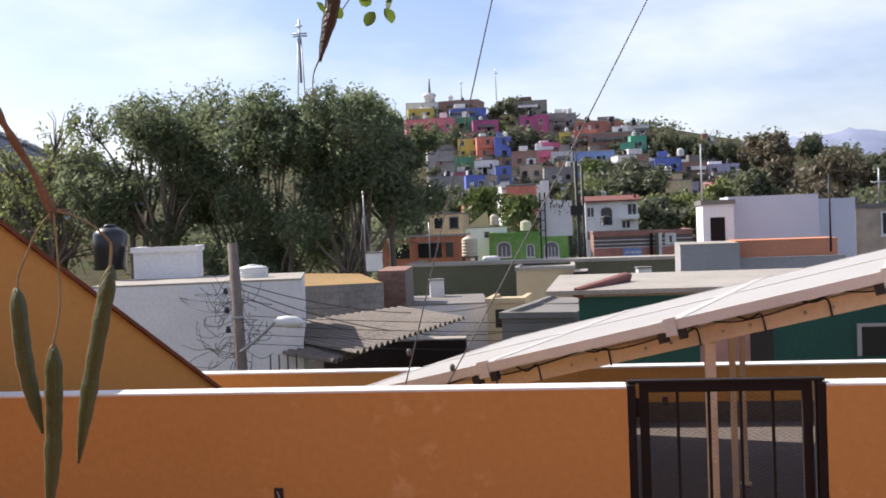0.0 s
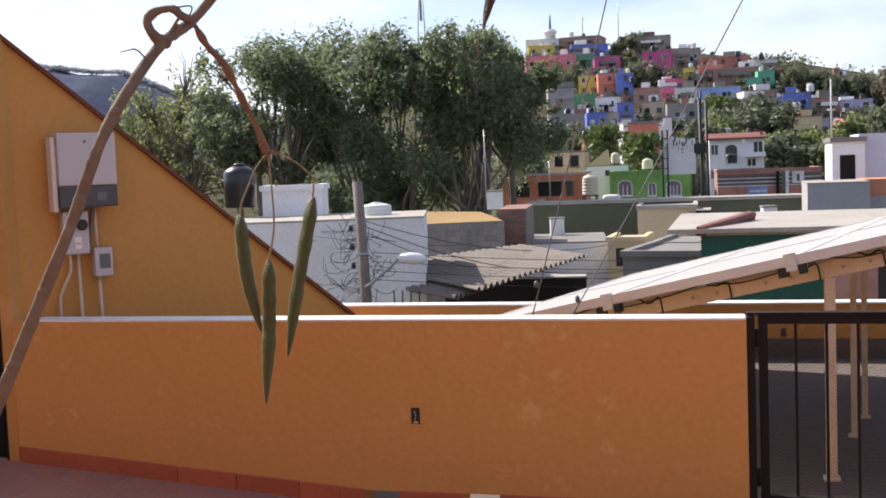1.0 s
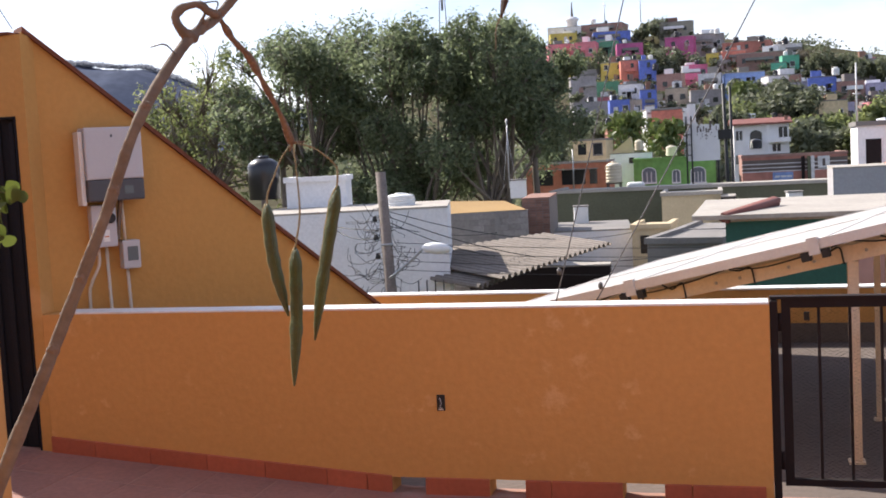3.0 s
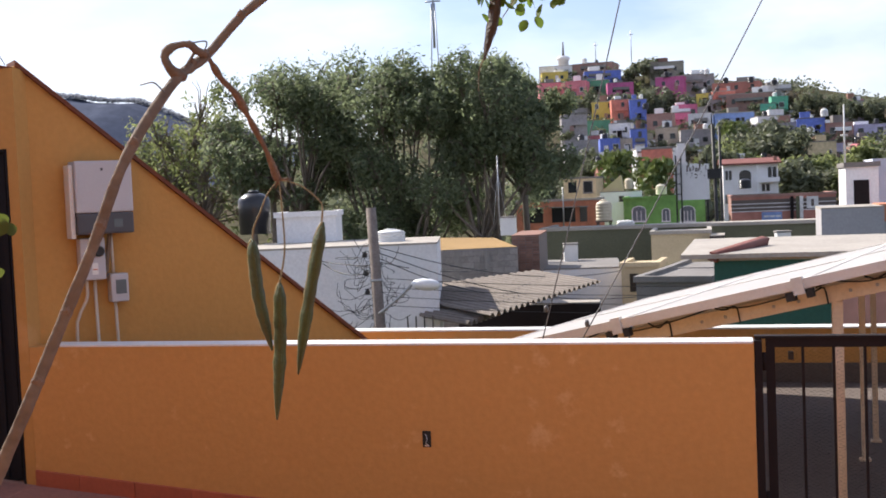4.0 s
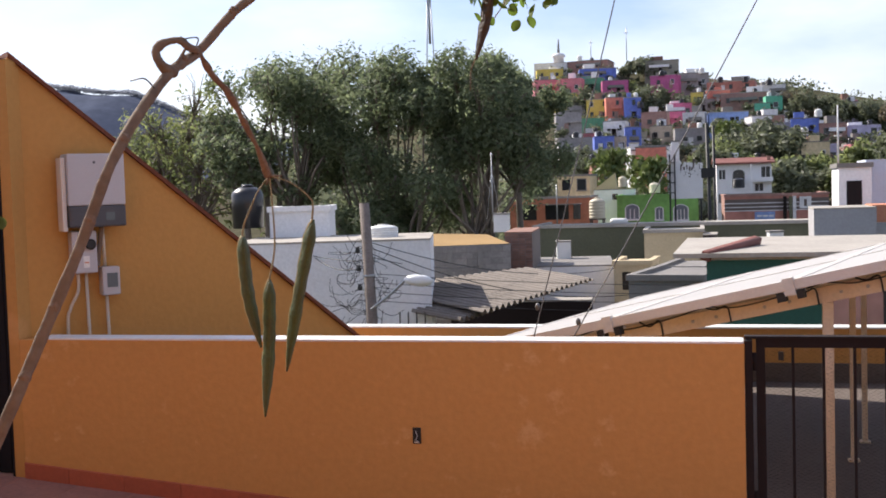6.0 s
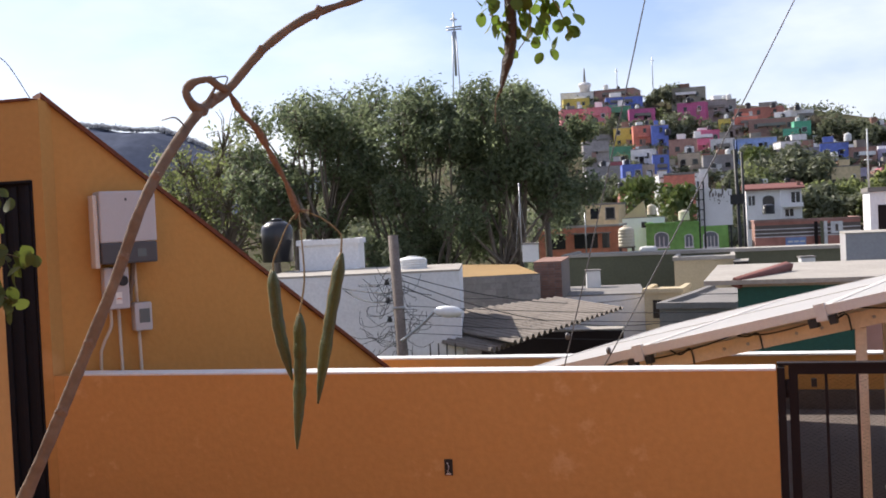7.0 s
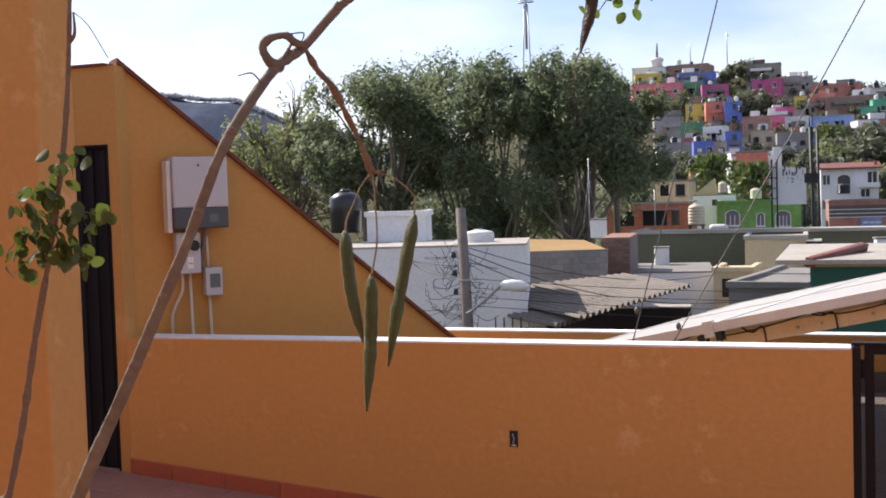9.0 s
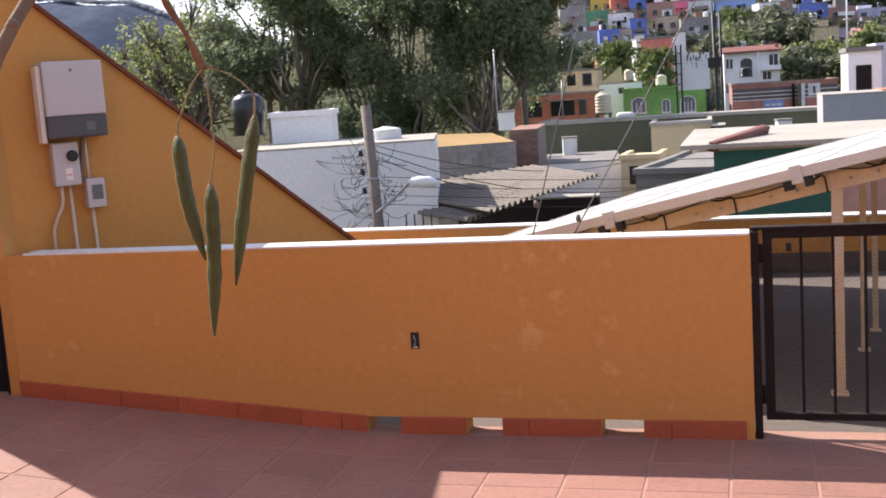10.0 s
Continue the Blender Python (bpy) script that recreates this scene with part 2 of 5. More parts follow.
def box(bm, x0, x1, y0, y1, z0, z1, bevel=0.0, m=None):
    vs = [bm.verts.new(v) for v in ((x0, y0, z0), (x1, y0, z0), (x1, y1, z0), (x0, y1, z0), (x0, y0, z1), (x1, y0, z1), (x1, y1, z1), (x0, y1, z1))]
    fs = [bm.faces.new([vs[i] for i in f]) for f in ((3, 2, 1, 0), (4, 5, 6, 7), (0, 1, 5, 4), (1, 2, 6, 5), (2, 3, 7, 6), (3, 0, 4, 7))]
    if m is not None:
        bmesh.ops.transform(bm, matrix=m, verts=vs)
    if bevel:
        es = list({e for f in fs for e in f.edges})
        bmesh.ops.bevel(bm, geom=es, offset=bevel, segments=2, affect="EDGES", profile=0.6)
    return bm


def boxes(*rows, bevel=0.0):
    bm = bmesh.new()
    for r in rows:
        box(bm, *r, bevel=bevel)
    return bm


def tube(bm, pts, r0, r1=None, sides=8, cap=True, wobble=0.0):
    """A round tapered tube along points, with a little unevenness."""
    r1 = r0 if r1 is None else r1
    pts = [Vector(p) for p in pts]
    rings = []
    up = Vector((0.3, 1, 0.2)).normalized()
    for i, p in enumerate(pts):
        d = (pts[min(i + 1, len(pts) - 1)] - pts[max(i - 1, 0)]).normalized()
        a = d.cross(up)
        if a.length < 0.05:
            a = d.cross(Vector((1, 0, 0)))
        a.normalize()
        b = d.cross(a)
        r = r0 + (r1 - r0) * i / max(1, len(pts) - 1)
        r *= 1 + wobble * noise.noise(p * 37)
        rings.append([bm.verts.new(p + (a * math.cos(k * 2 * math.pi / sides) + b * math.sin(k * 2 * math.pi / sides)) * r) for k in range(sides)])
    for q, w in zip(rings, rings[1:]):
        for k in range(sides):
            f = bm.faces.new((q[k], q[(k + 1) % sides], w[(k + 1) % sides], w[k]))
            f.smooth = True
    if cap:
        bm.faces.new(rings[0][::-1])
        bm.faces.new(rings[-1])
    return bm


def smooth_line(pts, n=6):
    """Catmull-Rom points through the given ones."""
    p = [Vector(q) for q in pts]
    p = [p[0] * 2 - p[1]] + p + [p[-1] * 2 - p[-2]]
    out = []
    for i in range(1, len(p) - 2):
        for k in range(n):
            t = k / n
            a, b, c, d = p[i - 1], p[i], p[i + 1], p[i + 2]
            out.append(0.5 * ((2 * b) + (c - a) * t + (2 * a - 5 * b + 4 * c - d) * t * t + (3 * b - a - 3 * c + d) * t ** 3))
    out.append(p[-2])
    return out


def lathe(bm, prof, sides=24, m=None):
    rings = []
    for r, z in prof:
        rings.append([bm.verts.new((r * math.cos(k * 2 * math.pi / sides), r * math.sin(k * 2 * math.pi / sides), z)) for k in range(sides)])
    for q, w in zip(rings, rings[1:]):
        for k in range(sides):
            f = bm.faces.new((q[k], q[(k + 1) % sides], w[(k + 1) % sides], w[k]))
            f.smooth = True
    bm.faces.new(rings[0][::-1])
    bm.faces.new(rings[-1])
    if m is not None:
        bmesh.ops.transform(bm, matrix=m, verts=[v for r in rings for v in r])
    return bm


def quads(name, centers, normals, size, material, parent=None, aspect=1.7, kind=""):
    """Many small leaf blades in one mesh."""
    c, nrm = np.asarray(centers, float), np.asarray(normals, float)
    nrm /= np.linalg.norm(nrm, axis=1, keepdims=True) + 1e-9
    side = np.cross(nrm, np.random.normal(size=c.shape))
    side /= np.linalg.norm(side, axis=1, keepdims=True) + 1e-9
    other = np.cross(nrm, side)
    s = (size * np.random.uniform(0.6, 1.35, len(c)))[:, None]
    v = np.stack([c - side * s * aspect / 2, c + other * s * 0.5 + side * s * 0.1, c + side * s * aspect / 2, c - other * s * 0.5 + side * s * 0.1], 1).reshape(-1, 3)
    f = np.arange(len(v)).reshape(-1, 4)
    me = bpy.data.meshes.new(name)
    me.from_pydata(v.tolist(), [], f.tolist())
    me.materials.append(material)
    ob = new(name, me)
    if parent is not None:
        ob.parent = parent
    if kind:
        ob["kind"] = kind
    return ob


# ---- terrace ----
WALL_Y, WALL_T, WALL_H = 5.23, 0.13, 0.938
GATE_X0, GATE_X1 = -0.52, 0.303
VALLEY_X, END_X = -2.3, -4.30
RISE = 0.085


def floor_z(x):
    return max(0.0, VALLEY_X - x) * RISE


TILE = 0.335
bm = bmesh.new()
cols = [-9.0, -6.0, VALLEY_X, 0.0, 6.0]
top = [[bm.verts.new((x, y, floor_z(x) + 0.0015)) for x in cols] for y in (-6.0, WALL_Y + WALL_T)]
low = [[bm.verts.new((x, y, -0.3)) for x in cols] for y in (-6.0, WALL_Y + WALL_T)]
for i in range(len(cols) - 1):
    bm.faces.new((top[0][i], top[0][i + 1], top[1][i + 1], top[1][i]))
    bm.faces.new((low[0][i + 1], low[0][i], low[1][i], low[1][i + 1]))
    bm.faces.new((top[0][i + 1], top[0][i], low[0][i], low[0][i + 1]))
    bm.faces.new((top[1][i], top[1][i + 1], low[1][i + 1], low[1][i]))
floor = tagged(part("floor", bm, GROUT), "terrace floor of square terracotta tiles with pale joints", "floor", kind="structure")

# building below the terrace
bm = boxes((-9.0, 6.0, -6.0, 10.0, -6.5, -0.31))
tagged(part("house_base", bm, ORANGE), "orange rendered house carrying the roof terrace", "house", kind="structure")

# roof slab behind the parapet, under the solar array
bm = boxes((-3.2, 6.0, WALL_Y + WALL_T + 0.001, 9.55, -0.3, 0.0))
tagged(part("roof_slab", bm, DARKCONC), "grey concrete roof slab below the solar array", "roof slab", kind="structure")

# parapet with three drain openings at its foot
DRAINS = ((-2.353, -2.18), (-1.853, -1.676), (-1.206, -1.012))
parapet = thing("wall_parapet", pose(0, 0, 0), "orange stucco parapet wall with white painted cap and drain slots", "wall", kind="structure")
bm = bmesh.new()
cuts = [END_X] + [v for d in DRAINS for v in d] + [GATE_X0]
for i in range(0, len(cuts), 2):
    part("wall_foot", boxes((cuts[i], cuts[i + 1], WALL_Y, WALL_Y + WALL_T, -0.004, 0.085)), ORANGE, parapet)
box(bm, END_X, GATE_X0, WALL_Y, WALL_Y + WALL_T, 0.085, WALL_H - 0.012)
part("wall_body", bm, ORANGE, parapet)
bm = bmesh.new()
box(bm, END_X + 0.11, GATE_X0 - 0.002, WALL_Y - 0.004, WALL_Y + WALL_T + 0.004, WALL_H - 0.012, WALL_H, bevel=0.004)
part("wall_cap", bm, CAP, parapet, "white painted wall cap")
bm = boxes((GATE_X1, 3.6, WALL_Y, WALL_Y + WALL_T, -0.004, WALL_H - 0.012))
right_wall = thing("wall_parapet_side", pose(0, 0, 0), "orange stucco parapet wall beside the iron gate", "wall", kind="structure")
part("wall_body", bm, ORANGE, right_wall)
bm = bmesh.new()
box(bm, GATE_X1 + 0.002, 3.6, WALL_Y - 0.004, WALL_Y + WALL_T + 0.004, WALL_H - 0.012, WALL_H, bevel=0.004)
part("wall_cap", bm, CAP, right_wall, "white painted wall cap")

# far parapet behind the solar array
far_wall = thing("wall_far", pose(0, 0, 0), "low orange parapet with white cap at the roof edge", "wall", kind="structure")
part("wall_body", boxes((-5.2, 6.0, 9.55, 9.7, -0.3, 0.44)), ORANGE, far_wall)
part("wall_foot", boxes((-5.2, 6.0, 9.53, 9.549, 0.001, 0.16)), DARKCONC, far_wall, "dark grey strip at the wall foot")
part("wall_cap", boxes((-5.2, 6.0, 9.54, 9.71, 0.441, 0.455)), CAP, far_wall, "white painted wall cap")

# socket box in the parapet
bm = bmesh.new()
outlet = thing("wall_outlet", pose(-2.08, WALL_Y - 0.001, 0.464), "open black electrical socket box set in the orange wall", "outlet")
part("plate", boxes((-0.021, 0.021, -0.004, 0.0, -0.040, 0.040)), CABLE, outlet)
part("wire", tube(bmesh.new(), smooth_line([(-0.006, -0.006, 0.025), (0.004, -0.012, 0.0), (-0.004, -0.008, -0.02), (0.008, -0.006, -0.03)]), 0.0025), GALV, outlet)
part("screw", boxes((-0.012, 0.012, -0.0055, -0.004, -0.036, -0.030)), ALU, outlet, "pale fixing strip")

# iron gate
gate = thing("iron_gate", pose(GATE_X0, WALL_Y + 0.05, 0), "dark brown iron gate with bars and expanded metal mesh", "gate")
GW = GATE_X1 - GATE_X0
part("post", boxes((0.002, 0.036, -0.045, 0.045, 0.0, 0.94), bevel=0.004), IRON, gate)
part("post", boxes((GW - 0.036, GW - 0.002, -0.045, 0.045, 0.0, 0.94), bevel=0.004), IRON, gate)
leaf = part("gate_frame", boxes((0.052, 0.092, -0.02, 0.02, 0.085, 0.945), (GW - 0.092, GW - 0.052, -0.02, 0.02, 0.085, 0.945), (0.092, GW - 0.092, -0.02, 0.02, 0.905, 0.945), (0.092, GW - 0.092, -0.02, 0.02, 0.085, 0.115), (0.002, GW - 0.002, -0.03, 0.03, 0.946, 0.958)), IRON, gate)
for i in range(4):
    x = 0.213 + 0.1325 * i
    part("bar", boxes((x - 0.0065, x + 0.0065, -0.0065, 0.0065, 0.116, 0.904)), IRON, leaf)
part("padlock", boxes((0.15, 0.175, 0.022, 0.035, 0.84, 0.88), bevel=0.003), CABLE, gate, "small black padlock")
for z in (0.2, 0.84):
    part("hinge", tube(bmesh.new(), [(0.044, -0.01, z - 0.04), (0.044, -0.01, z + 0.04)], 0.014, sides=10), IRON, gate)
bm = bmesh.new()
MX, MZ = 0.015, 0.0085
for i in range(int((GW - 0.19) / MX) + 1):
    for j in range(int(0.78 / (2 * MZ)) + 1):
        x, z = 0.095 + i * MX, 0.118 + j * 2 * MZ + (MZ if i % 2 else 0)
        for s in (1, -1):
            a, b2 = Vector((x, 0.014, z)), Vector((x + MX, 0.014, z + s * MZ))
            n = Vector((0, 0, 0.0004))
            bm.faces.new([bm.verts.new(v) for v in (a - n, b2 - n, b2 + n, a + n)])
mesh_panel = part("mesh", bm, IRON, gate, "diamond expanded metal mesh")

# ---- stair shed with sloping coping ----
C0, C1 = Vector((-4.34, 5.3, 0)), Vector((-2.95, 6.86, 0))
APEX, FOOT = 2.45, 0.72
along = (C1 - C0).normalized()
back = Vector((-along.y, along.x, 0))
shed = thing("stair_shed", pose(0, 0, 0), "ochre stucco stair shed with sloping top and black door", "stair shed", kind="structure")


def gable(name, off0, off1, z_off, mat, e0=0.0, e1=0.0, thick=None, low=-0.3):
    bm = bmesh.new()
    L = (C1 - C0).length
    tops = []
    for off in (off0, off1):
        a, b2 = C0 - along * e0 + back * off, C1 + along * e1 + back * off
        g = (APEX - FOOT) / L
        za, zb = APEX + g * e0 + z_off, FOOT - g * e1 + z_off
        la, lb = (za - thick, zb - thick) if thick else (low, low)
        tops.append([bm.verts.new((a.x, a.y, la)), bm.verts.new((b2.x, b2.y, lb)), bm.verts.new((b2.x, b2.y, zb)), bm.verts.new((a.x, a.y, za))])
    p, q = tops
    bm.faces.new(p), bm.faces.new(q[::-1])
    for i in range(4):
        bm.faces.new((p[(i + 1) % 4], p[i], q[i], q[(i + 1) % 4]))
    return part(name, bm, mat, shed)


gable("shed_wall", 0.0, 0.14, 0.0, OCHRE)
gable("coping", -0.03, 0.17, 0.028, COPING, 0.0, 0.03, 0.027)["label"] = "red-brown tile coping"
gable("shed_wall", 1.3, 1.44, 0.0, OCHRE)
gable("shed_roof", 0.171, 1.3, -0.03, COPING, 0.0, 0.0, 0.08)
DX1, DX0, DTOP, SHED_X = -4.365, -5.05, 2.0, -5.32
door_wall = part("door_wall", boxes((DX1, END_X - 0.002, WALL_Y, WALL_Y + 0.14, -0.3, 2.43), (DX0, DX1, WALL_Y, WALL_Y + 0.14, DTOP, 2.43), (SHED_X, DX0, WALL_Y, WALL_Y + 0.14, -0.3, 2.43)), OCHRE, shed)
part("door_coping", boxes((SHED_X, END_X - 0.06, WALL_Y - 0.015, WALL_Y + 0.15, 2.431, 2.445)), COPING, shed)
door = part("door", boxes((DX0 + 0.01, DX1 - 0.01, WALL_Y + 0.03, WALL_Y + 0.07, floor_z(DX1) + 0.01, DTOP - 0.01)), BLACKDOOR, shed, "black ribbed metal door")
for i in range(9):
    x = DX1 - 0.03 - i * 0.085
    part("rib", boxes((x - 0.03, x, WALL_Y + 0.012, WALL_Y + 0.03, floor_z(DX1) + 0.03, DTOP - 0.03), bevel=0.004), BLACKDOOR, door)
part("door_frame", boxes((DX1 - 0.012, DX1, WALL_Y - 0.004, WALL_Y + 0.1, floor_z(DX1), DTOP), (DX0, DX1 - 0.013, WALL_Y - 0.004, WALL_Y + 0.1, DTOP - 0.012, DTOP)), BLACKDOOR, door)

# ---- inverter and switch boxes on the shed wall ----
face = Matrix((( along.x, back.x, 0, 0), (along.y, back.y, 0, 0), (0, 0, 1, 0), (0, 0, 0, 1)))


def on_gable(s, z):
    p = C0 + along * s
    return Matrix.Translation((p.x, p.y, z)) @ face


INV_S, INV_Z = 0.252, 1.518
inverter = thing("solar_inverter", on_gable(INV_S, INV_Z), "light grey solar inverter with charcoal lower panel on the wall", "inverter")
part("casing", boxes((0, 0.315, -0.15, -0.01, 0.119, 0.405), bevel=0.01), GREYPLASTIC, inverter)
part("lower_panel", boxes((0, 0.315, -0.147, -0.01, 0.0, 0.118), bevel=0.01), DARKPLASTIC, inverter, "charcoal lower panel")
part("display", boxes((0.20, 0.25, -0.15, -0.1465, 0.035, 0.08)), DISPLAY, inverter, "small grey display")
part("heat_sink", boxes((-0.028, -0.002, -0.12, -0.02, -0.02, 0.385), bevel=0.006), ALU, inverter, "finned metal side")
part("bracket", boxes((0.03, 0.29, -0.009, -0.001, 0.1, 0.37)), GALV, inverter)
part("badge", boxes((0.14, 0.152, -0.1512, -0.1502, 0.35, 0.364)), DARKPLASTIC, inverter, "small dark mark")
switch = thing("isolator_box", on_gable(0.276, 1.262), "light grey isolator box with black rotary switch", "switch box")
part("casing", boxes((0, 0.14, -0.08, -0.001, 0, 0.235), bevel=0.01), GREYPLASTIC, switch)
part("knob", lathe(bmesh.new(), [(0.03, 0), (0.03, 0.02), (0.024, 0.03)], 20, Matrix.Translation((0.1, -0.08, 0.16)) @ Matrix.Rotation(radians(90), 4, "X")), CABLE, switch, "black rotary knob")
part("sticker", boxes((0.06, 0.095, -0.0815, -0.0805, 0.03, 0.095)), CAP, switch, "white warning sticker")
part("sticker_bar", boxes((0.065, 0.09, -0.0825, -0.0816, 0.055, 0.063)), SALMON, switch)
breaker = thing("breaker_box", on_gable(0.438, 1.13), "small grey breaker box with tinted window", "breaker box")
part("casing", boxes((0, 0.1, -0.08, -0.001, 0, 0.16), bevel=0.008), GREYPLASTIC, breaker)
part("window", boxes((0.025, 0.085, -0.083, -0.0805, 0.045, 0.125), bevel=0.001), DISPLAY, breaker, "tinted flap over breakers")
pipes = thing("conduit", on_gable(0.013, 0), "beige electrical conduits running down the shed wall", "conduit")
zb = 1.263
part("pipe", tube(bmesh.new(), smooth_line([(0.30, -0.04, zb), (0.297, -0.04, zb - 0.1), (0.25, -0.035, zb - 0.2), (0.235, -0.03, zb - 0.32), (0.24, -0.03, 0.3)]), 0.009), PVC, pipes)
part("pipe", tube(bmesh.new(), [(0.345, -0.04, zb), (0.36, -0.035, 0.3)], 0.009), PVC, pipes)
part("pipe", tube(bmesh.new(), [(0.455, -0.04, 1.131), (0.475, -0.03, 0.3)], 0.009), PVC, pipes)
part("pipe", tube(bmesh.new(), smooth_line([(0.435, -0.06, INV_Z), (0.43, -0.05, INV_Z - 0.08), (0.415, -0.05, INV_Z - 0.16), (0.41, -0.05, INV_Z - 0.22)]), 0.013), TWIG, pipes)
part("pipe", tube(bmesh.new(), [(0.445, -0.05, INV_Z), (0.45, -0.05, 1.291)], 0.009), PVC, pipes)

# ---- near house wall beside the camera ----
near_wall = tagged(part("wall_near", boxes((-3.95, -3.17, 3.2, 3.4, 0.0, 2.95), bevel=0.01), ORANGE), "tall bright orange stucco house wall", "wall", kind="structure")
# unseen wall beside the camera, added to screen sky light
tagged(part("wall_side", boxes((-7.0, -6.8, -1.74, 5.2, -0.3, 2.6)), ORANGE), "unseen orange wall added to screen sky light", "wall", kind="structure")
# unseen wall behind the camera, set close to bounce sunlight onto the parapet
tagged(part("wall_back", boxes((-7.0, 6.0, -1.95, -1.75, -0.3, 3.4)), ORANGE), "unseen orange wall added to bounce warm light", "wall", kind="structure")

# ---- solar array ----
A0, A1 = Vector((-1.818, 6.2, 0.804)), Vector((0.133, 5.7, 1.266))
ux = (A1 - A0).normalized()
flat = Vector((ux.x, ux.y, 0)).normalized()
uy = Vector((-flat.y, flat.x, 0))
un = ux.cross(uy).normalized()
array_m = Matrix(((ux.x, uy.x, un.x, A0.x), (ux.y, uy.y, un.y, A0.y), (ux.z, uy.z, un.z, A0.z), (0, 0, 0, 1)))
JOINT = 1.62
solar = thing("solar_array", array_m, "tilted solar array of glare-pale panels on cream steel posts", "solar array")
for k in range(-2, 3):
    for row in range(2):
        w, d = 0.985, 1.64
        panel = part("panel", boxes((0.03, w - 0.03, 0.03, d - 0.03, -0.02, -0.0125)), BACKSHEET, solar, "solar panel in pale aluminium frame")
        panel.matrix_local = Matrix.Translation((JOINT + k, row * 1.65, 0))
        part("frame", boxes((0, w, 0, 0.03, -0.05, 0), (0, w, d - 0.03, d, -0.05, 0), (0, 0.03, 0.03, d - 0.03, -0.05, 0), (w - 0.03, w, 0.03, d - 0.03, -0.05, 0)), ALU, panel, "pale aluminium frame")
        part("glass", boxes((0.03, w - 0.03, 0.03, d - 0.03, -0.012, -0.005)), PANEL_GLASS, panel, "glass coloured pale for sky glare")
inv_m = array_m.inverted()
for oy in (0.16, 1.6, 2.9):
    beam = part("beam", boxes((-0.45, 3.6, oy, oy + 0.05, -0.155, -0.075), (-0.45, 3.6, oy + 0.051, oy + 0.09, -0.083, -0.076)), BEAM, solar, "cream painted steel beam")
    if oy < 1:
        for i in range(18):
            if i % 3:
                part("bolt", lathe(bmesh.new(), [(0.009, 0), (0.009, 0.006), (0.006, 0.01)], 8, Matrix.Translation((0.9 + i * 0.13, oy, -0.115)) @ Matrix.Rotation(radians(90), 4, "X")), GALV, beam)
for px, py, w in ((-0.105, 5.98, 0.026), (0.096, 6.9, 0.017), (0.208, 7.4, 0.016), (-1.75, 6.36, 0.03), (1.7, 5.5, 0.03), (1.9, 7.2, 0.03)):
    q = inv_m @ Vector((px, py, 0))
    pz = (array_m @ Vector(((inv_m @ Vector((px, py, 1.1))).x, q.y, -0.16))).z
    bm = boxes((px - w, px + w, py - w, py + w, 0.001, pz))
    box(bm, px - w - 0.015, px + w + 0.015, py - w - 0.015, py + w + 0.015, 0.0005, 0.012)
    bmesh.ops.transform(bm, matrix=inv_m, verts=bm.verts)
    part("post", bm, BEAM, solar, "cream painted square post")
for sx in (0.62, 1.605, 2.605):
    part("clamp", boxes((sx - 0.03, sx + 0.025, -0.014, -0.001, -0.075, 0.012), (sx - 0.03, sx + 0.025, -0.001, 0.03, 0.001, 0.012), (sx - 0.06, sx + 0.055, 0.02, 0.1, -0.074, -0.051)), BACKSHEET, solar, "steel panel clamp")
    part("clamp_foot", boxes((sx - 0.075, sx - 0.031, -0.006, 0.05, -0.1, -0.055), (sx + 0.026, sx + 0.06, -0.006, 0.05, -0.1, -0.055)), CABLE, solar, "black rubber block")
wr = random.Random(3)
for i in range(9):
    sx = -0.2 + i * 0.34 + wr.uniform(-0.08, 0.08)
    part("cable", tube(bmesh.new(), smooth_line([(sx, 0.14, -0.06), (sx + 0.05, 0.145, -0.07 - wr.uniform(0, 0.03)), (sx + 0.11, 0.148, -0.075), (sx + 0.112, 0.148, -0.16)], 5), 0.005, sides=6), CABLE, solar, "black panel lead")
for i in range(5):
    sx = -0.1 + i * 0.62
    part("cable", tube(bmesh.new(), smooth_line([(sx, 0.1, -0.05), (sx + 0.15, 0.12, -0.085), (sx + 0.4, 0.12, -0.075), (sx + 0.6, 0.1, -0.052)], 5), 0.004, sides=6), CABLE, solar, "black panel lead")


# ---- ground, hill and mountains ----
def ground_z(x, y):
    a = min(1.0, max(0.0, (y - 85) / 80))
    b = max(0.0, min(1.0, (y - 165) / 165)) ** 1.7
    if y > 330:
        b = max(0.0, 1 - ((y - 330) / 220) ** 2)
    f = math.exp(-(((x + 45) / (130 if x > -45 else 80)) ** 2))
    far = max(0.0, 1 - max(0.0, y - 350) / 400)
    return -6.5 + 8 * a * a * (3 - 2 * a) * far + 32 * b * f + 0.8 * noise.noise(Vector((x / 18, y / 18, 0))) * min(1, max(0, (y - 70) / 60))


bm = bmesh.new()
xs = [-6000, -2500, -1200] + [-700 + 12 * i for i in range(110)] + [900, 1600, 3000, 6000]
ys = [-3000, -400, -30, 12, 40] + [70 + 8 * i for i in range(70)] + [700, 900, 1300, 2200, 4500]
grid = [[bm.verts.new((x, y, ground_z(x, y))) for x in xs] for y in ys]
for j in range(len(ys) - 1):
    for i in range(len(xs) - 1):
        f = bm.faces.new((grid[j][i], grid[j][i + 1], grid[j + 1][i + 1], grid[j + 1][i]))
        f.smooth = True
tagged(part("ground", bm, EARTH), "dry scrubby hillside and street level ground", "ground", kind="structure")


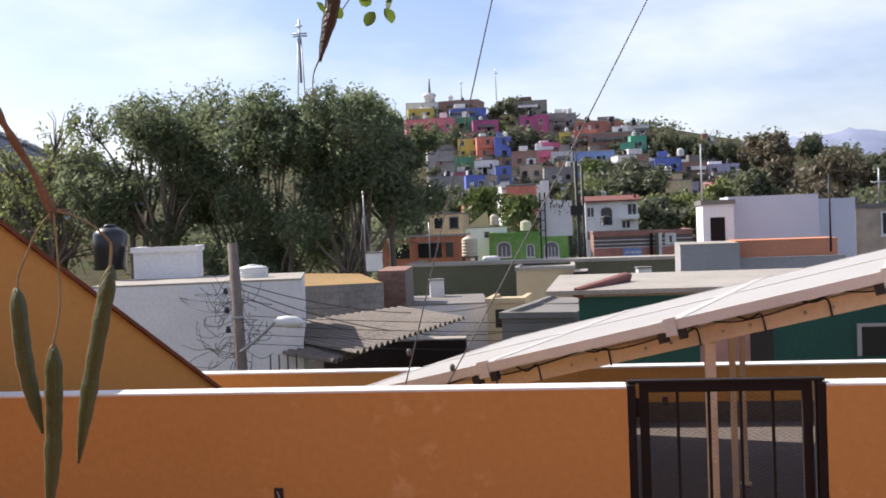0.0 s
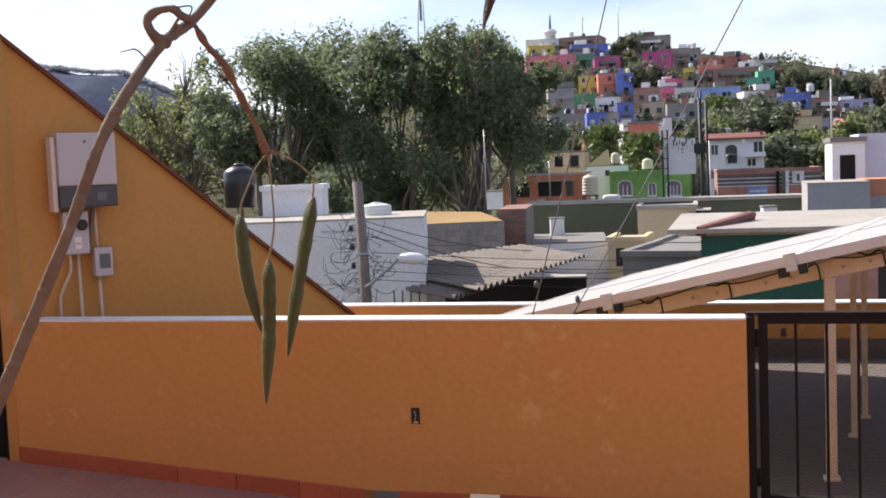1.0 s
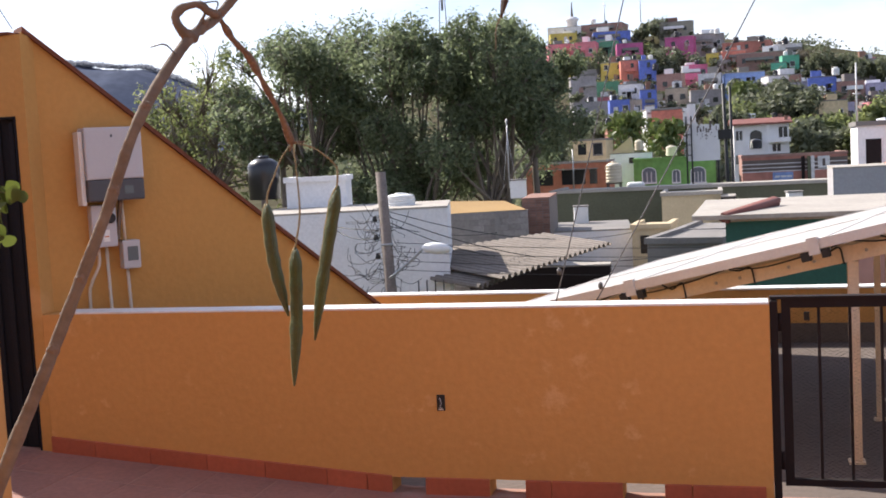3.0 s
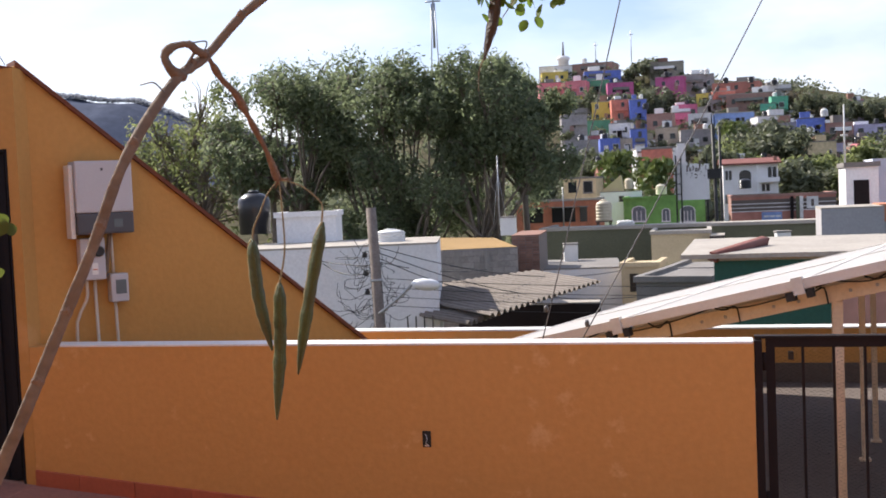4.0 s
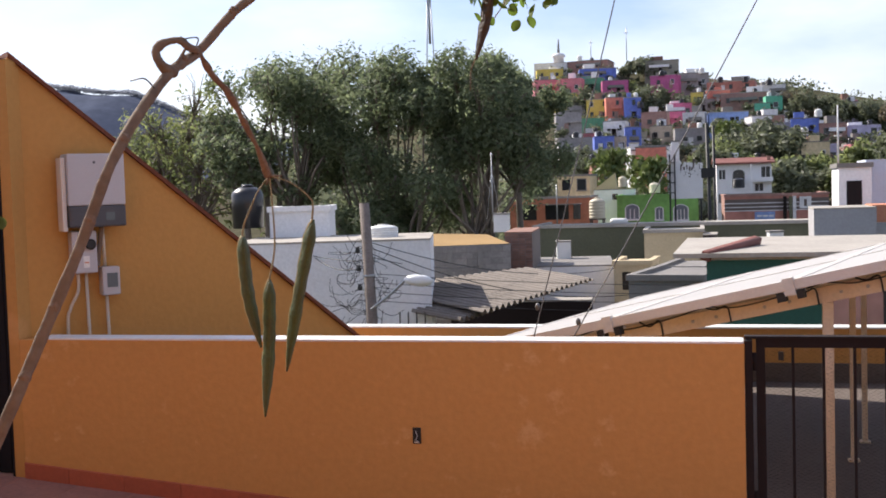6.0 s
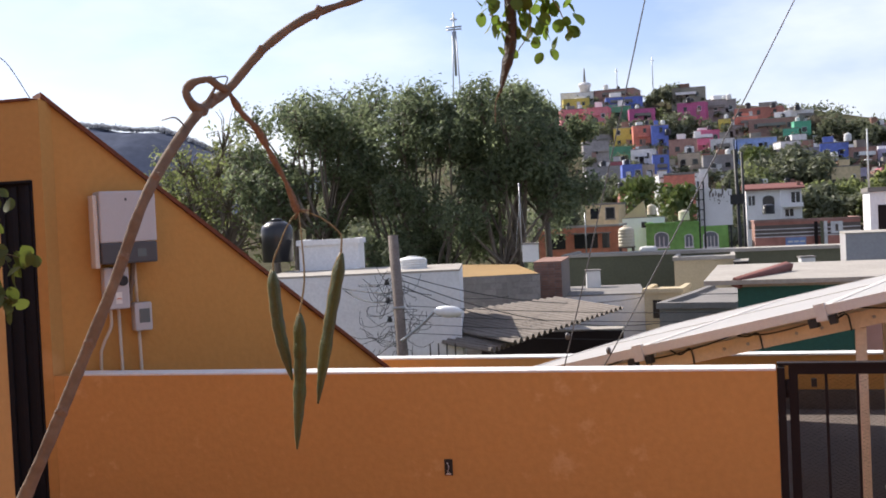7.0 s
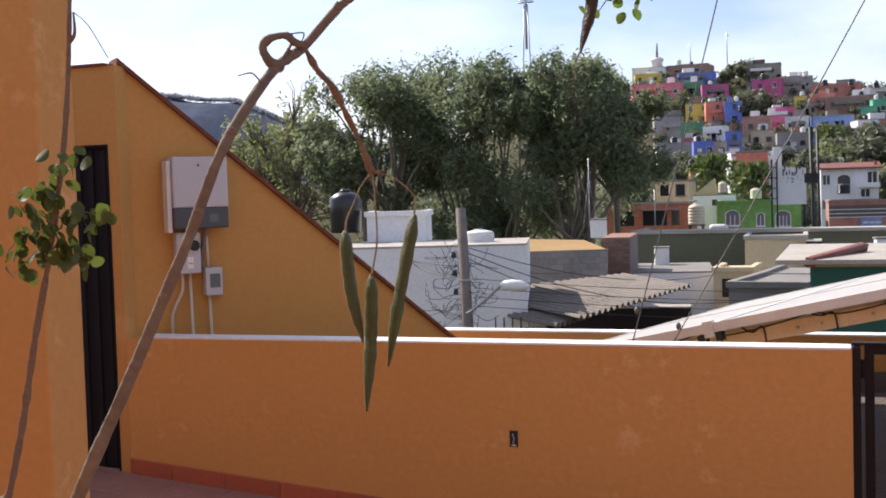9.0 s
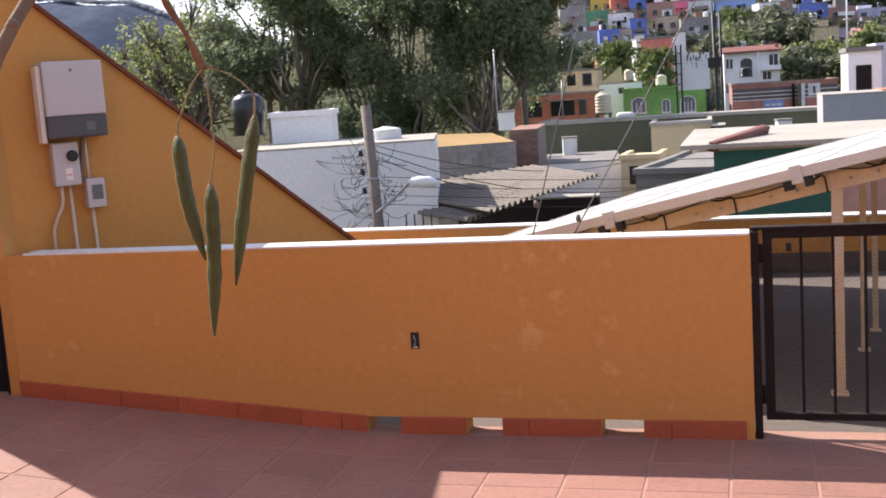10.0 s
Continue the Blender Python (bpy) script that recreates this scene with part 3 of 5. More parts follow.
def ridge(name, x0, x1, y, heights, depth, mat, label, rough=6.0):
    """A distant range: a rounded crest over the given heights."""
    bm = bmesh.new()
    n, rows = 90, []
    for j in range(9):
        v = j / 8
        row = []
        for i in range(n + 1):
            u = i / n
            k = u * (len(heights) - 1)
            a = int(min(k, len(heights) - 2))
            t = k - a
            t = t * t * (3 - 2 * t)
            h = heights[a] * (1 - t) + heights[a + 1] * t
            x, yy = x0 + (x1 - x0) * u, y + (v - 0.5) * depth
            z = (h + 8) * math.sin(math.pi * v) ** 0.8 - 8
            z += rough * noise.fractal(Vector((x / 90, yy / 90, 3)), 0.9, 2.2, 4) * math.sin(math.pi * v)
            row.append(bm.verts.new((x, yy, z)))
        rows.append(row)
    for p, q in zip(rows, rows[1:]):
        for i in range(n):
            bm.faces.new((p[i], p[i + 1], q[i + 1], q[i])).smooth = True
    return tagged(part(name, bm, mat), label, "hill", kind="structure")


ridge("backdrop_hill", -760, -250, 800, [40, 70, 92, 92, 84, 60, 40, 25], 300, FARHILL, "wooded hill in haze-tinted colours beyond the town", 5.0)
ridge("backdrop_mountain", 100, 1900, 3000, [120, 175, 205, 180, 225, 190, 240, 150], 900, BLUEHILL, "mountain coloured haze blue on the horizon", 20.0)

rng = np.random.default_rng(31)
pts, nrm = [], []
for k in range(1500):
    x = rng.uniform(-740, -280)
    u = (x + 760) / 510 * 7
    hs = [40, 70, 92, 92, 84, 60, 40, 25]
    a = int(min(u, 6))
    t = u - a
    t = t * t * (3 - 2 * t)
    v = 0.5 - 0.04 * rng.uniform(0, 1)
    z = (hs[a] + (hs[a + 1] - hs[a]) * t + 8) * math.sin(math.pi * v) ** 0.8 - 8
    r = rng.uniform(1.4, 3.4)
    p = rng.normal(0, 1, (24, 3)) * np.array([r, r, r * 0.6]) * 0.6 + np.array([x, 800 + (v - 0.5) * 300, z + r * 0.4])
    pts.append(p)
    nrm.append(rng.normal(0, 1, (24, 3)) + np.array([0, 0, 0.8]))
CREST = (np.concatenate(pts), np.concatenate(nrm))


# ---- trees ----
def tree(x, y, base, height, radius, leaves, mat, label, lobes=9, leaf=0.32, hollow=0.35, low=0.25, name="tree", seed=1, trunks=1, flat=0.3):
    rng = np.random.default_rng(seed)
    t = thing(name, pose(x, y, base), label, "tree")
    bm = bmesh.new()
    cl = []
    for i in range(lobes):
        a, r = rng.uniform(0, 2 * math.pi), radius * math.sqrt(rng.uniform(0.0, 0.62))
        zz = height * (low + (0.88 - low) * (rng.uniform(0, 1) ** 0.75) * (1 - flat * (r / radius) ** 2))
        cl.append(((r * math.cos(a), r * math.sin(a), zz), radius * rng.uniform(0.3, 0.46)))
    for k in range(trunks):
        off = Vector((rng.uniform(-0.25, 0.25) * radius, rng.uniform(-0.2, 0.2) * radius, 0)) if trunks > 1 else Vector((0, 0, 0))
        fork = off * 1.4 + Vector((0, 0, height * low * 0.9))
        tube(bm, smooth_line([off, off * 1.2 + Vector((0.1, 0, height * low * 0.5)), fork], 4), height * 0.014, height * 0.010, 8, wobble=0.2)
        for c, r in cl[k::trunks]:
            c = Vector(c)
            mid = fork.lerp(c, 0.5) + Vector((rng.normal(0, 0.08), rng.normal(0, 0.08), 0.03)) * height * 0.4
            tube(bm, smooth_line([fork, mid, c], 3), height * 0.0065, height * 0.002, 5, wobble=0.2)
            for _ in range(5 if trunks < 3 else 10):
                d = Vector(rng.normal(0, 1, 3)).normalized() * r * 0.95
                tube(bm, [mid.lerp(c, 0.7), c + d * 0.5 + Vector((0, 0, r * 0.1)), c + d], height * 0.003, height * 0.001, 4)
    part("trunk", bm, TREEBARK, t, "grey trunk and limbs")
    pts, nrm = [], []
    per = leaves // lobes
    for c, r in cl:
        # twigs bunch the leaves so that gaps stay between them
        bunch = rng.normal(0, 1, (max(8, per // 11), 3))
        bunch /= np.linalg.norm(bunch, axis=1, keepdims=True)
        bunch *= r * rng.uniform(hollow, 1.0, (len(bunch), 1)) ** 0.6
        bunch[:, 2] *= 0.8
        pick = rng.integers(0, len(bunch), per)
        p = bunch[pick] + rng.normal(0, 1, (per, 3)) * np.array([r * 0.10, r * 0.10, r * 0.20])
        pts.append(p + np.array(c))
        nrm.append(p / (r + 1e-6) + rng.normal(0, 0.7, (per, 3)) + np.array([0, 0, 0.5]))
    np.random.seed(seed)
    crown = quads("crown", np.concatenate(pts), np.concatenate(nrm), leaf, mat, t, aspect=2.6)
    return t


GREEN_L = "dark green spreading tree with dense uneven crown"
tree(-12.7, 63, -6.5, 17.4, 2.9, 13305, FICUS, GREEN_L, 15, 0.118, 0.35, 0.5, seed=5, trunks=1, flat=0.12)
tree(-14.6, 60, -6.5, 17.9, 3.9, 19958, FICUS, GREEN_L, 18, 0.118, 0.35, 0.3, seed=3, trunks=2, flat=0.12)
tree(-18.2, 61, -6.5, 17.2, 4.1, 21067, FICUS, GREEN_L, 19, 0.118, 0.35, 0.16, seed=23, trunks=2, flat=0.12)
tree(-21.8, 63, -6.5, 17.3, 4, 19402, FICUS, GREEN_L, 18, 0.118, 0.35, 0.17, seed=4, trunks=2, flat=0.12)
tree(-16.4, 68, -6.5, 17.6, 4, 11088, FICUS, GREEN_L, 14, 0.118, 0.35, 0.3, seed=16, trunks=1, flat=0.12)
tree(-25.2, 62, -6.5, 18.0, 3.8, 13305, FICUS, GREEN_L, 17, 0.118, 0.35, 0.44, seed=9, trunks=2, flat=0.12)
tree(-29.0, 63, -6.5, 17.8, 3.9, 7000, FICUS, "slender tree with open crown and visible limbs", 17, 0.14, 0.45, 0.50, seed=6, trunks=3, flat=0.15)
tree(-33.2, 65, -6.5, 16.6, 4.4, 3600, PALELEAF, "pale green half-bare tree with thin branches", 30, 0.14, 0.5, 0.42, seed=7, trunks=4, flat=0.2)
tree(-37.4, 67, -6.5, 15.2, 4.2, 4200, PALELEAF, "pale green half-bare tree with thin branches", 28, 0.14, 0.5, 0.4, seed=8, trunks=4, flat=0.2)

# ---- town ----
RNG = random.Random(11)


def window(parent, m, w, h, frame_mat=None, bars=0, arch=False):
    """A window: frame, sill and dark pane; m is its lower left corner on the wall, facing -y."""
    ob = part("window", boxes((-0.07, 0, -0.05, 0.02, -0.07, h + 0.07), (w, w + 0.07, -0.05, 0.02, -0.07, h + 0.07), (0, w, -0.05, 0.02, h, h + 0.07), (-0.1, w + 0.1, -0.09, 0.02, -0.12, 0)), frame_mat or HOUSE["white"], parent)
    ob.matrix_local = m
    bm = boxes((0, w, -0.012, 0.0, 0, h))
    part("pane", bm, PANE, ob)
    if bars:
        part("mullion", boxes(*[(w * (i + 1) / (bars + 1) - 0.03, w * (i + 1) / (bars + 1) + 0.03, -0.04, -0.013, 0, h) for i in range(bars)]), frame_mat or HOUSE["white"], ob)
    if arch:
        for nm, r, y0, y1, am in (("arch", w / 2 + 0.07, -0.05, 0.01, frame_mat or HOUSE["white"]), ("arch_pane", w / 2, -0.056, -0.051, PANE)):
            bm = bmesh.new()
            arc = [(w / 2 + r * math.cos(k * math.pi / 10), h + 0.7 * r * math.sin(k * math.pi / 10)) for k in range(11)]
            f0 = bm.faces.new([bm.verts.new((px, y0, pz)) for px, pz in arc])
            e = bmesh.ops.extrude_face_region(bm, geom=[f0])
            bmesh.ops.translate(bm, vec=(0, y1 - y0, 0), verts=[v for v in e["geom"] if isinstance(v, bmesh.types.BMVert)])
            part(nm, bm, am, ob)
    return ob


FEET, ROOFS = [], []


def house(x, y, z, w, h, color, wins=2, depth=None, rz=None, mat=None, lip=True, door=True, label="", roof="", wh=1.0, ww=0.8, name="house", frame_mat=None, roof_mat=None):
    """A flat-roofed town house: (x, y, z) the middle of its front foot as seen; walls go down to the ground."""
    d = depth or max(3.5, min(9.0, w * 0.9))
    rz = RNG.uniform(-7, 16) if rz is None else rz
    g = min(z, ground_z(x, y + d / 2), ground_z(x + w / 2, y), ground_z(x - w / 2, y)) - 0.4
    m = mat or HOUSE[color]
    t = thing(name, pose(x, y, g, 0, 0, rz), label or color + " painted hillside house with small dark windows", "house", "hillside town")
    zt = z + h - g
    if y > 150:
        FEET.append((x, y, z, w))
    wall = part("wall", boxes((-w / 2, w / 2, 0, d, 0, zt)), m, t)
    if lip and not roof:
        part("roof", boxes((-w / 2 - 0.06, w / 2 + 0.06, -0.08, 0.14, zt + 0.001, zt + 0.16), (-w / 2 - 0.06, -w / 2 + 0.14, 0.141, d, zt + 0.001, zt + 0.16), (w / 2 - 0.14, w / 2 + 0.06, 0.141, d, zt + 0.001, zt + 0.16), (-w / 2 + 0.141, w / 2 - 0.141, 0.141, d, zt + 0.001, zt + 0.05)), RNG.choice((CONC, m, PALESLAB)), t)
    if not lip and not roof:
        part("roof", boxes((-w / 2 - 0.01, w / 2 + 0.01, -0.01, d + 0.01, zt + 0.001, zt + 0.05)), roof_mat or PALESLAB, t, "flat roof screed")
    if roof == "tile":
        bm = bmesh.new()
        a = [bm.verts.new(v) for v in ((-w / 2 - 0.3, -0.5, zt - 0.1), (w / 2 + 0.3, -0.5, zt - 0.1), (w / 2 + 0.3, d * 0.5, zt + d * 0.09), (-w / 2 - 0.3, d * 0.5, zt + d * 0.09), (w / 2 + 0.3, d, zt), (-w / 2 - 0.3, d, zt))]
        bm.faces.new((a[0], a[1], a[2], a[3])), bm.faces.new((a[3], a[2], a[4], a[5]))
        r = bmesh.ops.extrude_face_region(bm, geom=bm.faces[:])
        bmesh.ops.translate(bm, vec=(0, 0, 0.16), verts=[v for v in r["geom"] if isinstance(v, bmesh.types.BMVert)])
        part("roof", bm, REDROOF, t, "red tiled roof")
    if wins and w > 3.2 and not roof and y > 150:
        # rooftop room, stair head or water tank plinth, and a shading slab over the front
        rw, rx = RNG.uniform(0.25, 0.45) * w, RNG.uniform(-0.25, 0.25) * w
        part("rooftop_room", boxes((rx - rw / 2, rx + rw / 2, d * 0.35, d * 0.8, zt + 0.17, zt + RNG.uniform(0.7, 1.9))), RNG.choice((m, CONC, BRICK, WHITE)), t)
        if RNG.random() < 0.6:
            bx = RNG.uniform(-0.2, 0.2) * w
            part("balcony", boxes((bx - w * 0.3, bx + w * 0.3, -0.9, -0.002, zt - h * 0.5, zt - h * 0.5 + 0.14), (bx - w * 0.3, bx + w * 0.3, -0.9, -0.82, zt - h * 0.5 + 0.141, zt - h * 0.5 + 0.7)), RNG.choice((CONC, WHITE, m)), wall)
        if RNG.random() < 0.55:
            ROOFS.append((x + RNG.uniform(-0.3, 0.3) * w, y + d * 0.3, z + h + 0.06))
    floors = max(1, round(h / 3.0))
    for fl in range(floors):
        zz = zt - (fl + 1) * (h / floors) + (h / floors) * 0.36
        for i in range(wins):
            wx = -w / 2 + w * (i + 0.5 + RNG.uniform(-0.13, 0.13)) / wins
            hh = min(wh * RNG.uniform(0.85, 1.15), h / floors * 0.5)
            window(wall, pose(wx - ww / 2, -0.001, zz), ww * RNG.uniform(0.85, 1.3), hh, frame_mat or RNG.choice((m, m, CONC, HOUSE["white"])))
    if door and h > 2.6 and wins:
        dx = RNG.uniform(-0.3, 0.3) * w
        part("door", boxes((dx - 0.45, dx + 0.45, -0.04, 0.0, zt - h + 0.05, zt - h + 2.0)), RNG.choice((IRON, HOUSE["brick"], HOUSE["white"])), wall)
    return t


def tank(x, y, z, r, h, mat, label, ribs=5):
    """A ribbed roof water tank with domed top and lid."""
    t = thing("water_tank", pose(x, y, z), label, "water tank")
    prof = [(r * 0.96, 0.0)]
    for i in range(ribs):
        z0 = h * 0.75 * i / 5
        prof += [(r, z0 + 0.02), (r, z0 + h * 0.12), (r * 0.955, z0 + h * 0.13), (r * 0.955, z0 + h * 0.145)]
    prof += [(r, h * 0.76), (r * 0.9, h * 0.85), (r * 0.55, h * 0.94), (r * 0.34, h * 0.955)]
    part("body", lathe(bmesh.new(), prof, 28), mat, t)
    part("lid", lathe(bmesh.new(), [(r * 0.36, h * 0.956), (r * 0.36, h * 1.0), (r * 0.2, h * 1.02)], 20), mat, t)
    return t


def mast(x, y, z, h, r=0.05, arms=(), mat=None, label="thin metal antenna mast on a roof", name="antenna_mast", guys=0.0):
    t = thing(name, pose(x, y, z), label, "antenna")
    part("pole", tube(bmesh.new(), [(0, 0, 0), (0, 0, h)], r, r * 0.7, 8), mat or GALV, t)
    for f, w in arms:
        part("arm", tube(bmesh.new(), [(-w / 2, 0, h * f), (w / 2, 0, h * f)], r * 0.6, sides=6), mat or GALV, t)
    if guys:
        part("guy_wire", tube(bmesh.new(), [(0, 0, h * 0.75), (-guys, 0, 0)], r * 0.3, sides=4), mat or GALV, t)
        part("guy_wire", tube(bmesh.new(), [(0, 0, h * 0.75), (guys, 0.3, 0)], r * 0.3, sides=4), mat or GALV, t)
    return t


# hillside houses, from the crest down
house(-51.797, 318, 33.377, 9.189, 2.7, "white", 0, label="white hilltop building beneath the round tower")
crown_tower = thing("hilltop_tower", pose(-50.007, 322, 35.712), "round white lookout tower with slender spire on the hilltop", "tower")
part("drum", lathe(bmesh.new(), [(1.5, -3), (1.5, 2.2), (1.9, 2.5), (1.9, 3.0), (1.6, 3.1), (1.5, 3.4), (0.5, 3.6)], 20), HOUSE["white"], crown_tower)
part("spire", tube(bmesh.new(), [(0, 0, 3.4), (0, 0, 5.4), (0.05, 0, 7.6)], 0.42, 0.16, 8), CONC, crown_tower)
house(-50.973, 312, 30.912, 7.279, 2.807, "yellow", 2)
house(-41.553, 320, 33.697, 11.485, 2.693, "brick", 2)
house(-37.731, 312, 30.397, 10.066, 2.931, "blue", 1)
house(-20.889, 318, 31.404, 9.202, 3.719, "olive", 2)
house(-49.262, 296, 25.902, 6.62, 3.557, "rose", 1)
house(-42.925, 292, 24.947, 6.319, 4.074, "rose", 2)
house(-41.22, 300, 27.807, 6.008, 2.385, "teal", 1)
house(-37.12, 298, 26.215, 4.448, 3.248, "green", 1)
house(-30.924, 292, 24.239, 6.619, 3.744, "magenta", 2)
house(-19.123, 300, 25.872, 7.231, 3.511, "magenta", 2)
house(-11.762, 305, 25.811, 7.981, 4.137, "grey", 2)
house(-43.044, 285, 22.745, 6.039, 1.992, "yellow", 1)
house(-31.94, 262, 16.435, 5.341, 4.679, "yellow", 2)
house(-27.497, 258, 15.998, 4.2, 5.099, "coral", 1)
house(-23.448, 256, 15.682, 3.76, 5.041, "blue", 1)
house(-31.632, 250, 13.577, 4.987, 2.487, "green", 0)
house(-25.052, 232, 11.346, 4.585, 2.987, "white", 2)
house(-20.793, 226, 7.561, 3.213, 5.133, "blue", 1)
house(-24.883, 212, 7.231, 3.686, 3.162, "blue", 2)
house(-22.401, 216, 7.201, 2.557, 3.211, "tan", 1)
house(-10.227, 285, 21.135, 3.251, 2.211, "yellow", 1)
house(-5.25, 285, 20.297, 5.638, 3.301, "coral", 1)
house(0.759, 275, 18.515, 10.634, 3.432, "brick", 4)
house(-2.362, 295, 23.62, 11.743, 2.837, "terracotta", 3)
house(7.268, 285, 21.215, 6.557, 2.99, "white", 2)
house(7.34, 268, 16.688, 3.697, 3.58, "mint", 1)
house(4.562, 262, 16.37, 3.271, 2.132, "mint", 0)
house(-13.108, 262, 16.197, 4.896, 3.063, "pink", 2)
house(-13.947, 252, 13.988, 4.118, 2.953, "pink", 1)
house(-9.72, 245, 12.847, 4.672, 3.217, "white", 2)
house(-2.521, 245, 12.83, 8.05, 3.074, "sky", 2)
house(-17.834, 242, 12.541, 5.284, 3.799, "brick", 2)
house(-15.523, 228, 9.381, 4.415, 3.355, "tan", 2)
house(-9.544, 222, 8.041, 5.835, 3.679, "grey", 2)
house(5.202, 235, 11.3, 6.507, 2.924, "white", 3)
house(5.116, 228, 10.134, 8.208, 2.184, "grey", 3)
house(11.633, 225, 9.477, 5.111, 3.42, "blue", 2)
house(16.707, 225, 8.797, 5.051, 2.869, "brick", 2)
house(22.535, 228, 8.829, 6.061, 2.353, "lilac", 2)
house(10.124, 178, 3.22, 5.004, 3.724, "cream", 3)
house(12.928, 180, 3.122, 1.619, 3.41, "lilac", 1)
house(-35.525, 240, 12.761, 5.444, 4.2, "grey", 1)
house(-27.212, 190, 5.16, 5.738, 4.28, "grey", 2)
house(-21.172, 165, 3.435, 3.464, 1.483, "white", 2)
house(-10.068, 125, 2.381, 3.655, 2.774, "white", 2, label="white two-storey house with red roof edging", ww=1.6, wh=1.2)
house(-9.801, 130, 5.076, 5.18, 0.639, "white", 0)
house(-9.82, 124, 5.123, 3.199, 0.305, "coral", 0, depth=2.0)
house(-14.539, 98, 0.521, 2.87, 1.872, "cream", 2, wh=0.9, ww=0.7)

# small unpainted and whitewashed houses between the bright ones
hr = random.Random(23)
for k in range(64):
    hy = hr.uniform(150, 310)
    hx = hy * hr.uniform(-0.15, 0.10)
    hw = hr.uniform(2.6, 4.6)
    house(hx, hy, ground_z(hx, hy) - 0.3, hw, hr.uniform(2.4, 3.4), hr.choice(("white", "grey", "brick", "tan", "grey", "white", "terracotta", "olive", "lilac", "rose")), hr.choice((1, 2, 2)), ww=0.7, label="small plain hillside house with flat roof")

# striped shop building
stripe = house(1.98, 84, -1.519, 7.18, 1.97, "brick", 0, rz=3, depth=6, label="long shop front painted in orange, white and dark stripes")
SZ = 0.45 - stripe.matrix_world.translation.z
for c, z0, z1 in (("rose", 0.0, 0.14), ("terracotta", -0.2, -0.01), ("grey", -0.46, -0.21), ("white", -0.53, -0.47), ("grey", -0.74, -0.54), ("white", -0.81, -0.75), ("grey", -1.0, -0.82), ("white", -1.07, -1.01), ("terracotta", -1.9, -1.08)):
    part("stripe", boxes((-3.58, 3.58, -0.03, -0.002, SZ + z0, SZ + z1)), HOUSE[c] if c != "grey" else DARKCONC, stripe)
part("banner", boxes((-1.5, -0.1, -0.06, -0.031, SZ - 1.75, SZ - 1.12)), HOUSE["sky"], stripe, "pale blue banner with unreadable lettering")
for k in range(3):
    part("banner_bar", boxes((-1.35 + 0.42 * k, -1.02 + 0.42 * k, -0.066, -0.061, SZ - 1.5, SZ - 1.36)), HOUSE["white"], stripe)
part("signboard", boxes((1.6, 2.4, -0.07, -0.031, SZ - 0.95, SZ - 0.1)), HOUSE["white"], stripe, "white signboard with dark mark")
part("sign_mark", boxes((1.9, 2.1, -0.076, -0.071, SZ - 0.8, SZ - 0.3)), DARKCONC, stripe)
for px, mt in ((0.45, IRON), (0.85, OLIVE), (1.1, HOUSE["white"])):
    part("column", boxes((px, px + 0.22, -0.5, -0.3, SZ - 1.9, SZ - 0.05)), mt, stripe)
# green house
gh = house(-6.541, 86, -1.948, 6.029, 2.552, "lime", 0, rz=2, depth=6, lip=True, label="bright lime green house with white arched windows")
# orange shop
oh = house(-13.073, 76, -1.398, 5.477, 2.157, "orange", 0, rz=2, depth=6, label="orange one-storey building with dark sheets for shaded openings")
def front(h, px, w, hh, zz, arch=False, bars=1, fm=None):
    """A window on the front of a house, px metres from its middle, zz metres above its foot as seen."""
    window(h, pose(px, -0.002, zz), w, hh, fm, bars, arch)


GB = -1.777 - gh.matrix_world.translation.z
front(gh, -2.35, 0.95, 0.75, GB + 0.72, True, 2, WHITE), front(gh, -0.12, 0.5, 0.72, GB + 0.66, True, 1, WHITE), front(gh, 1.22, 1.0, 0.75, GB + 0.6, True, 3, WHITE)
for w in [o for o in gh.children if o.name.startswith("window")]:
    for p in w.children:
        if "pane" in p.name:
            p.data.materials[0] = SKY_PANE
# white villa with arched window, red tiled eaves and a balcony
villa = house(-0.11, 112, 0.3, 5.1, 2.95, "white", 0, depth=4.5, rz=4, mat=WHITE, roof="tile", label="white two-storey house with arched window and red tiled roof")
VB = -villa.matrix_world.translation.z
front(villa, -1.05, 1.1, 1.3, VB + 0.95, True, 0, WHITE), front(villa, 1.6, 0.8, 1.0, VB + 1.85, False, 1, WHITE), front(villa, 1.0, 0.75, 0.7, VB + 0.55, False, 1, WHITE), front(villa, -2.35, 0.6, 0.9, VB + 1.75, False, 1, WHITE)
part("balcony", boxes((0.7, 2.6, -0.9, -0.003, VB + 1.42, VB + 1.56), (0.7, 2.6, -0.9, -0.82, VB + 1.561, VB + 1.85)), WHITE, villa, "white balcony")
part("pillar", boxes((0.55, 0.7, -0.9, -0.75, VB + 0.0, VB + 3.1)), WHITE, villa)
part("chimney", boxes((2.2, 2.5, 0.5, 0.8, VB + 3.2, VB + 3.9)), BRICK, villa)
part("porch_wall", boxes((-2.5, 2.5, -1.6, -1.5, VB - 0.5, VB + 0.35)), CONC, villa)
# low white house with a steep gable
gabled = house(-10.4, 92, -0.1, 3.3, 1.25, "white", 1, depth=4, rz=4, mat=WHITE, lip=False, roof_mat=CONC, label="low white house with a sloping cream gable", ww=0.5, wh=0.5)
GZ = -gabled.matrix_world.translation.z
bm = bmesh.new()
tri = [(-1.6, 1.15), (0.25, 1.15), (0.05, 2.45)]
fr = [[bm.verts.new((px, py, GZ + pz + 0.06)) for px, pz in tri] for py in (0.2, 2.6)]
bm.faces.new(fr[0]), bm.faces.new(fr[1][::-1])
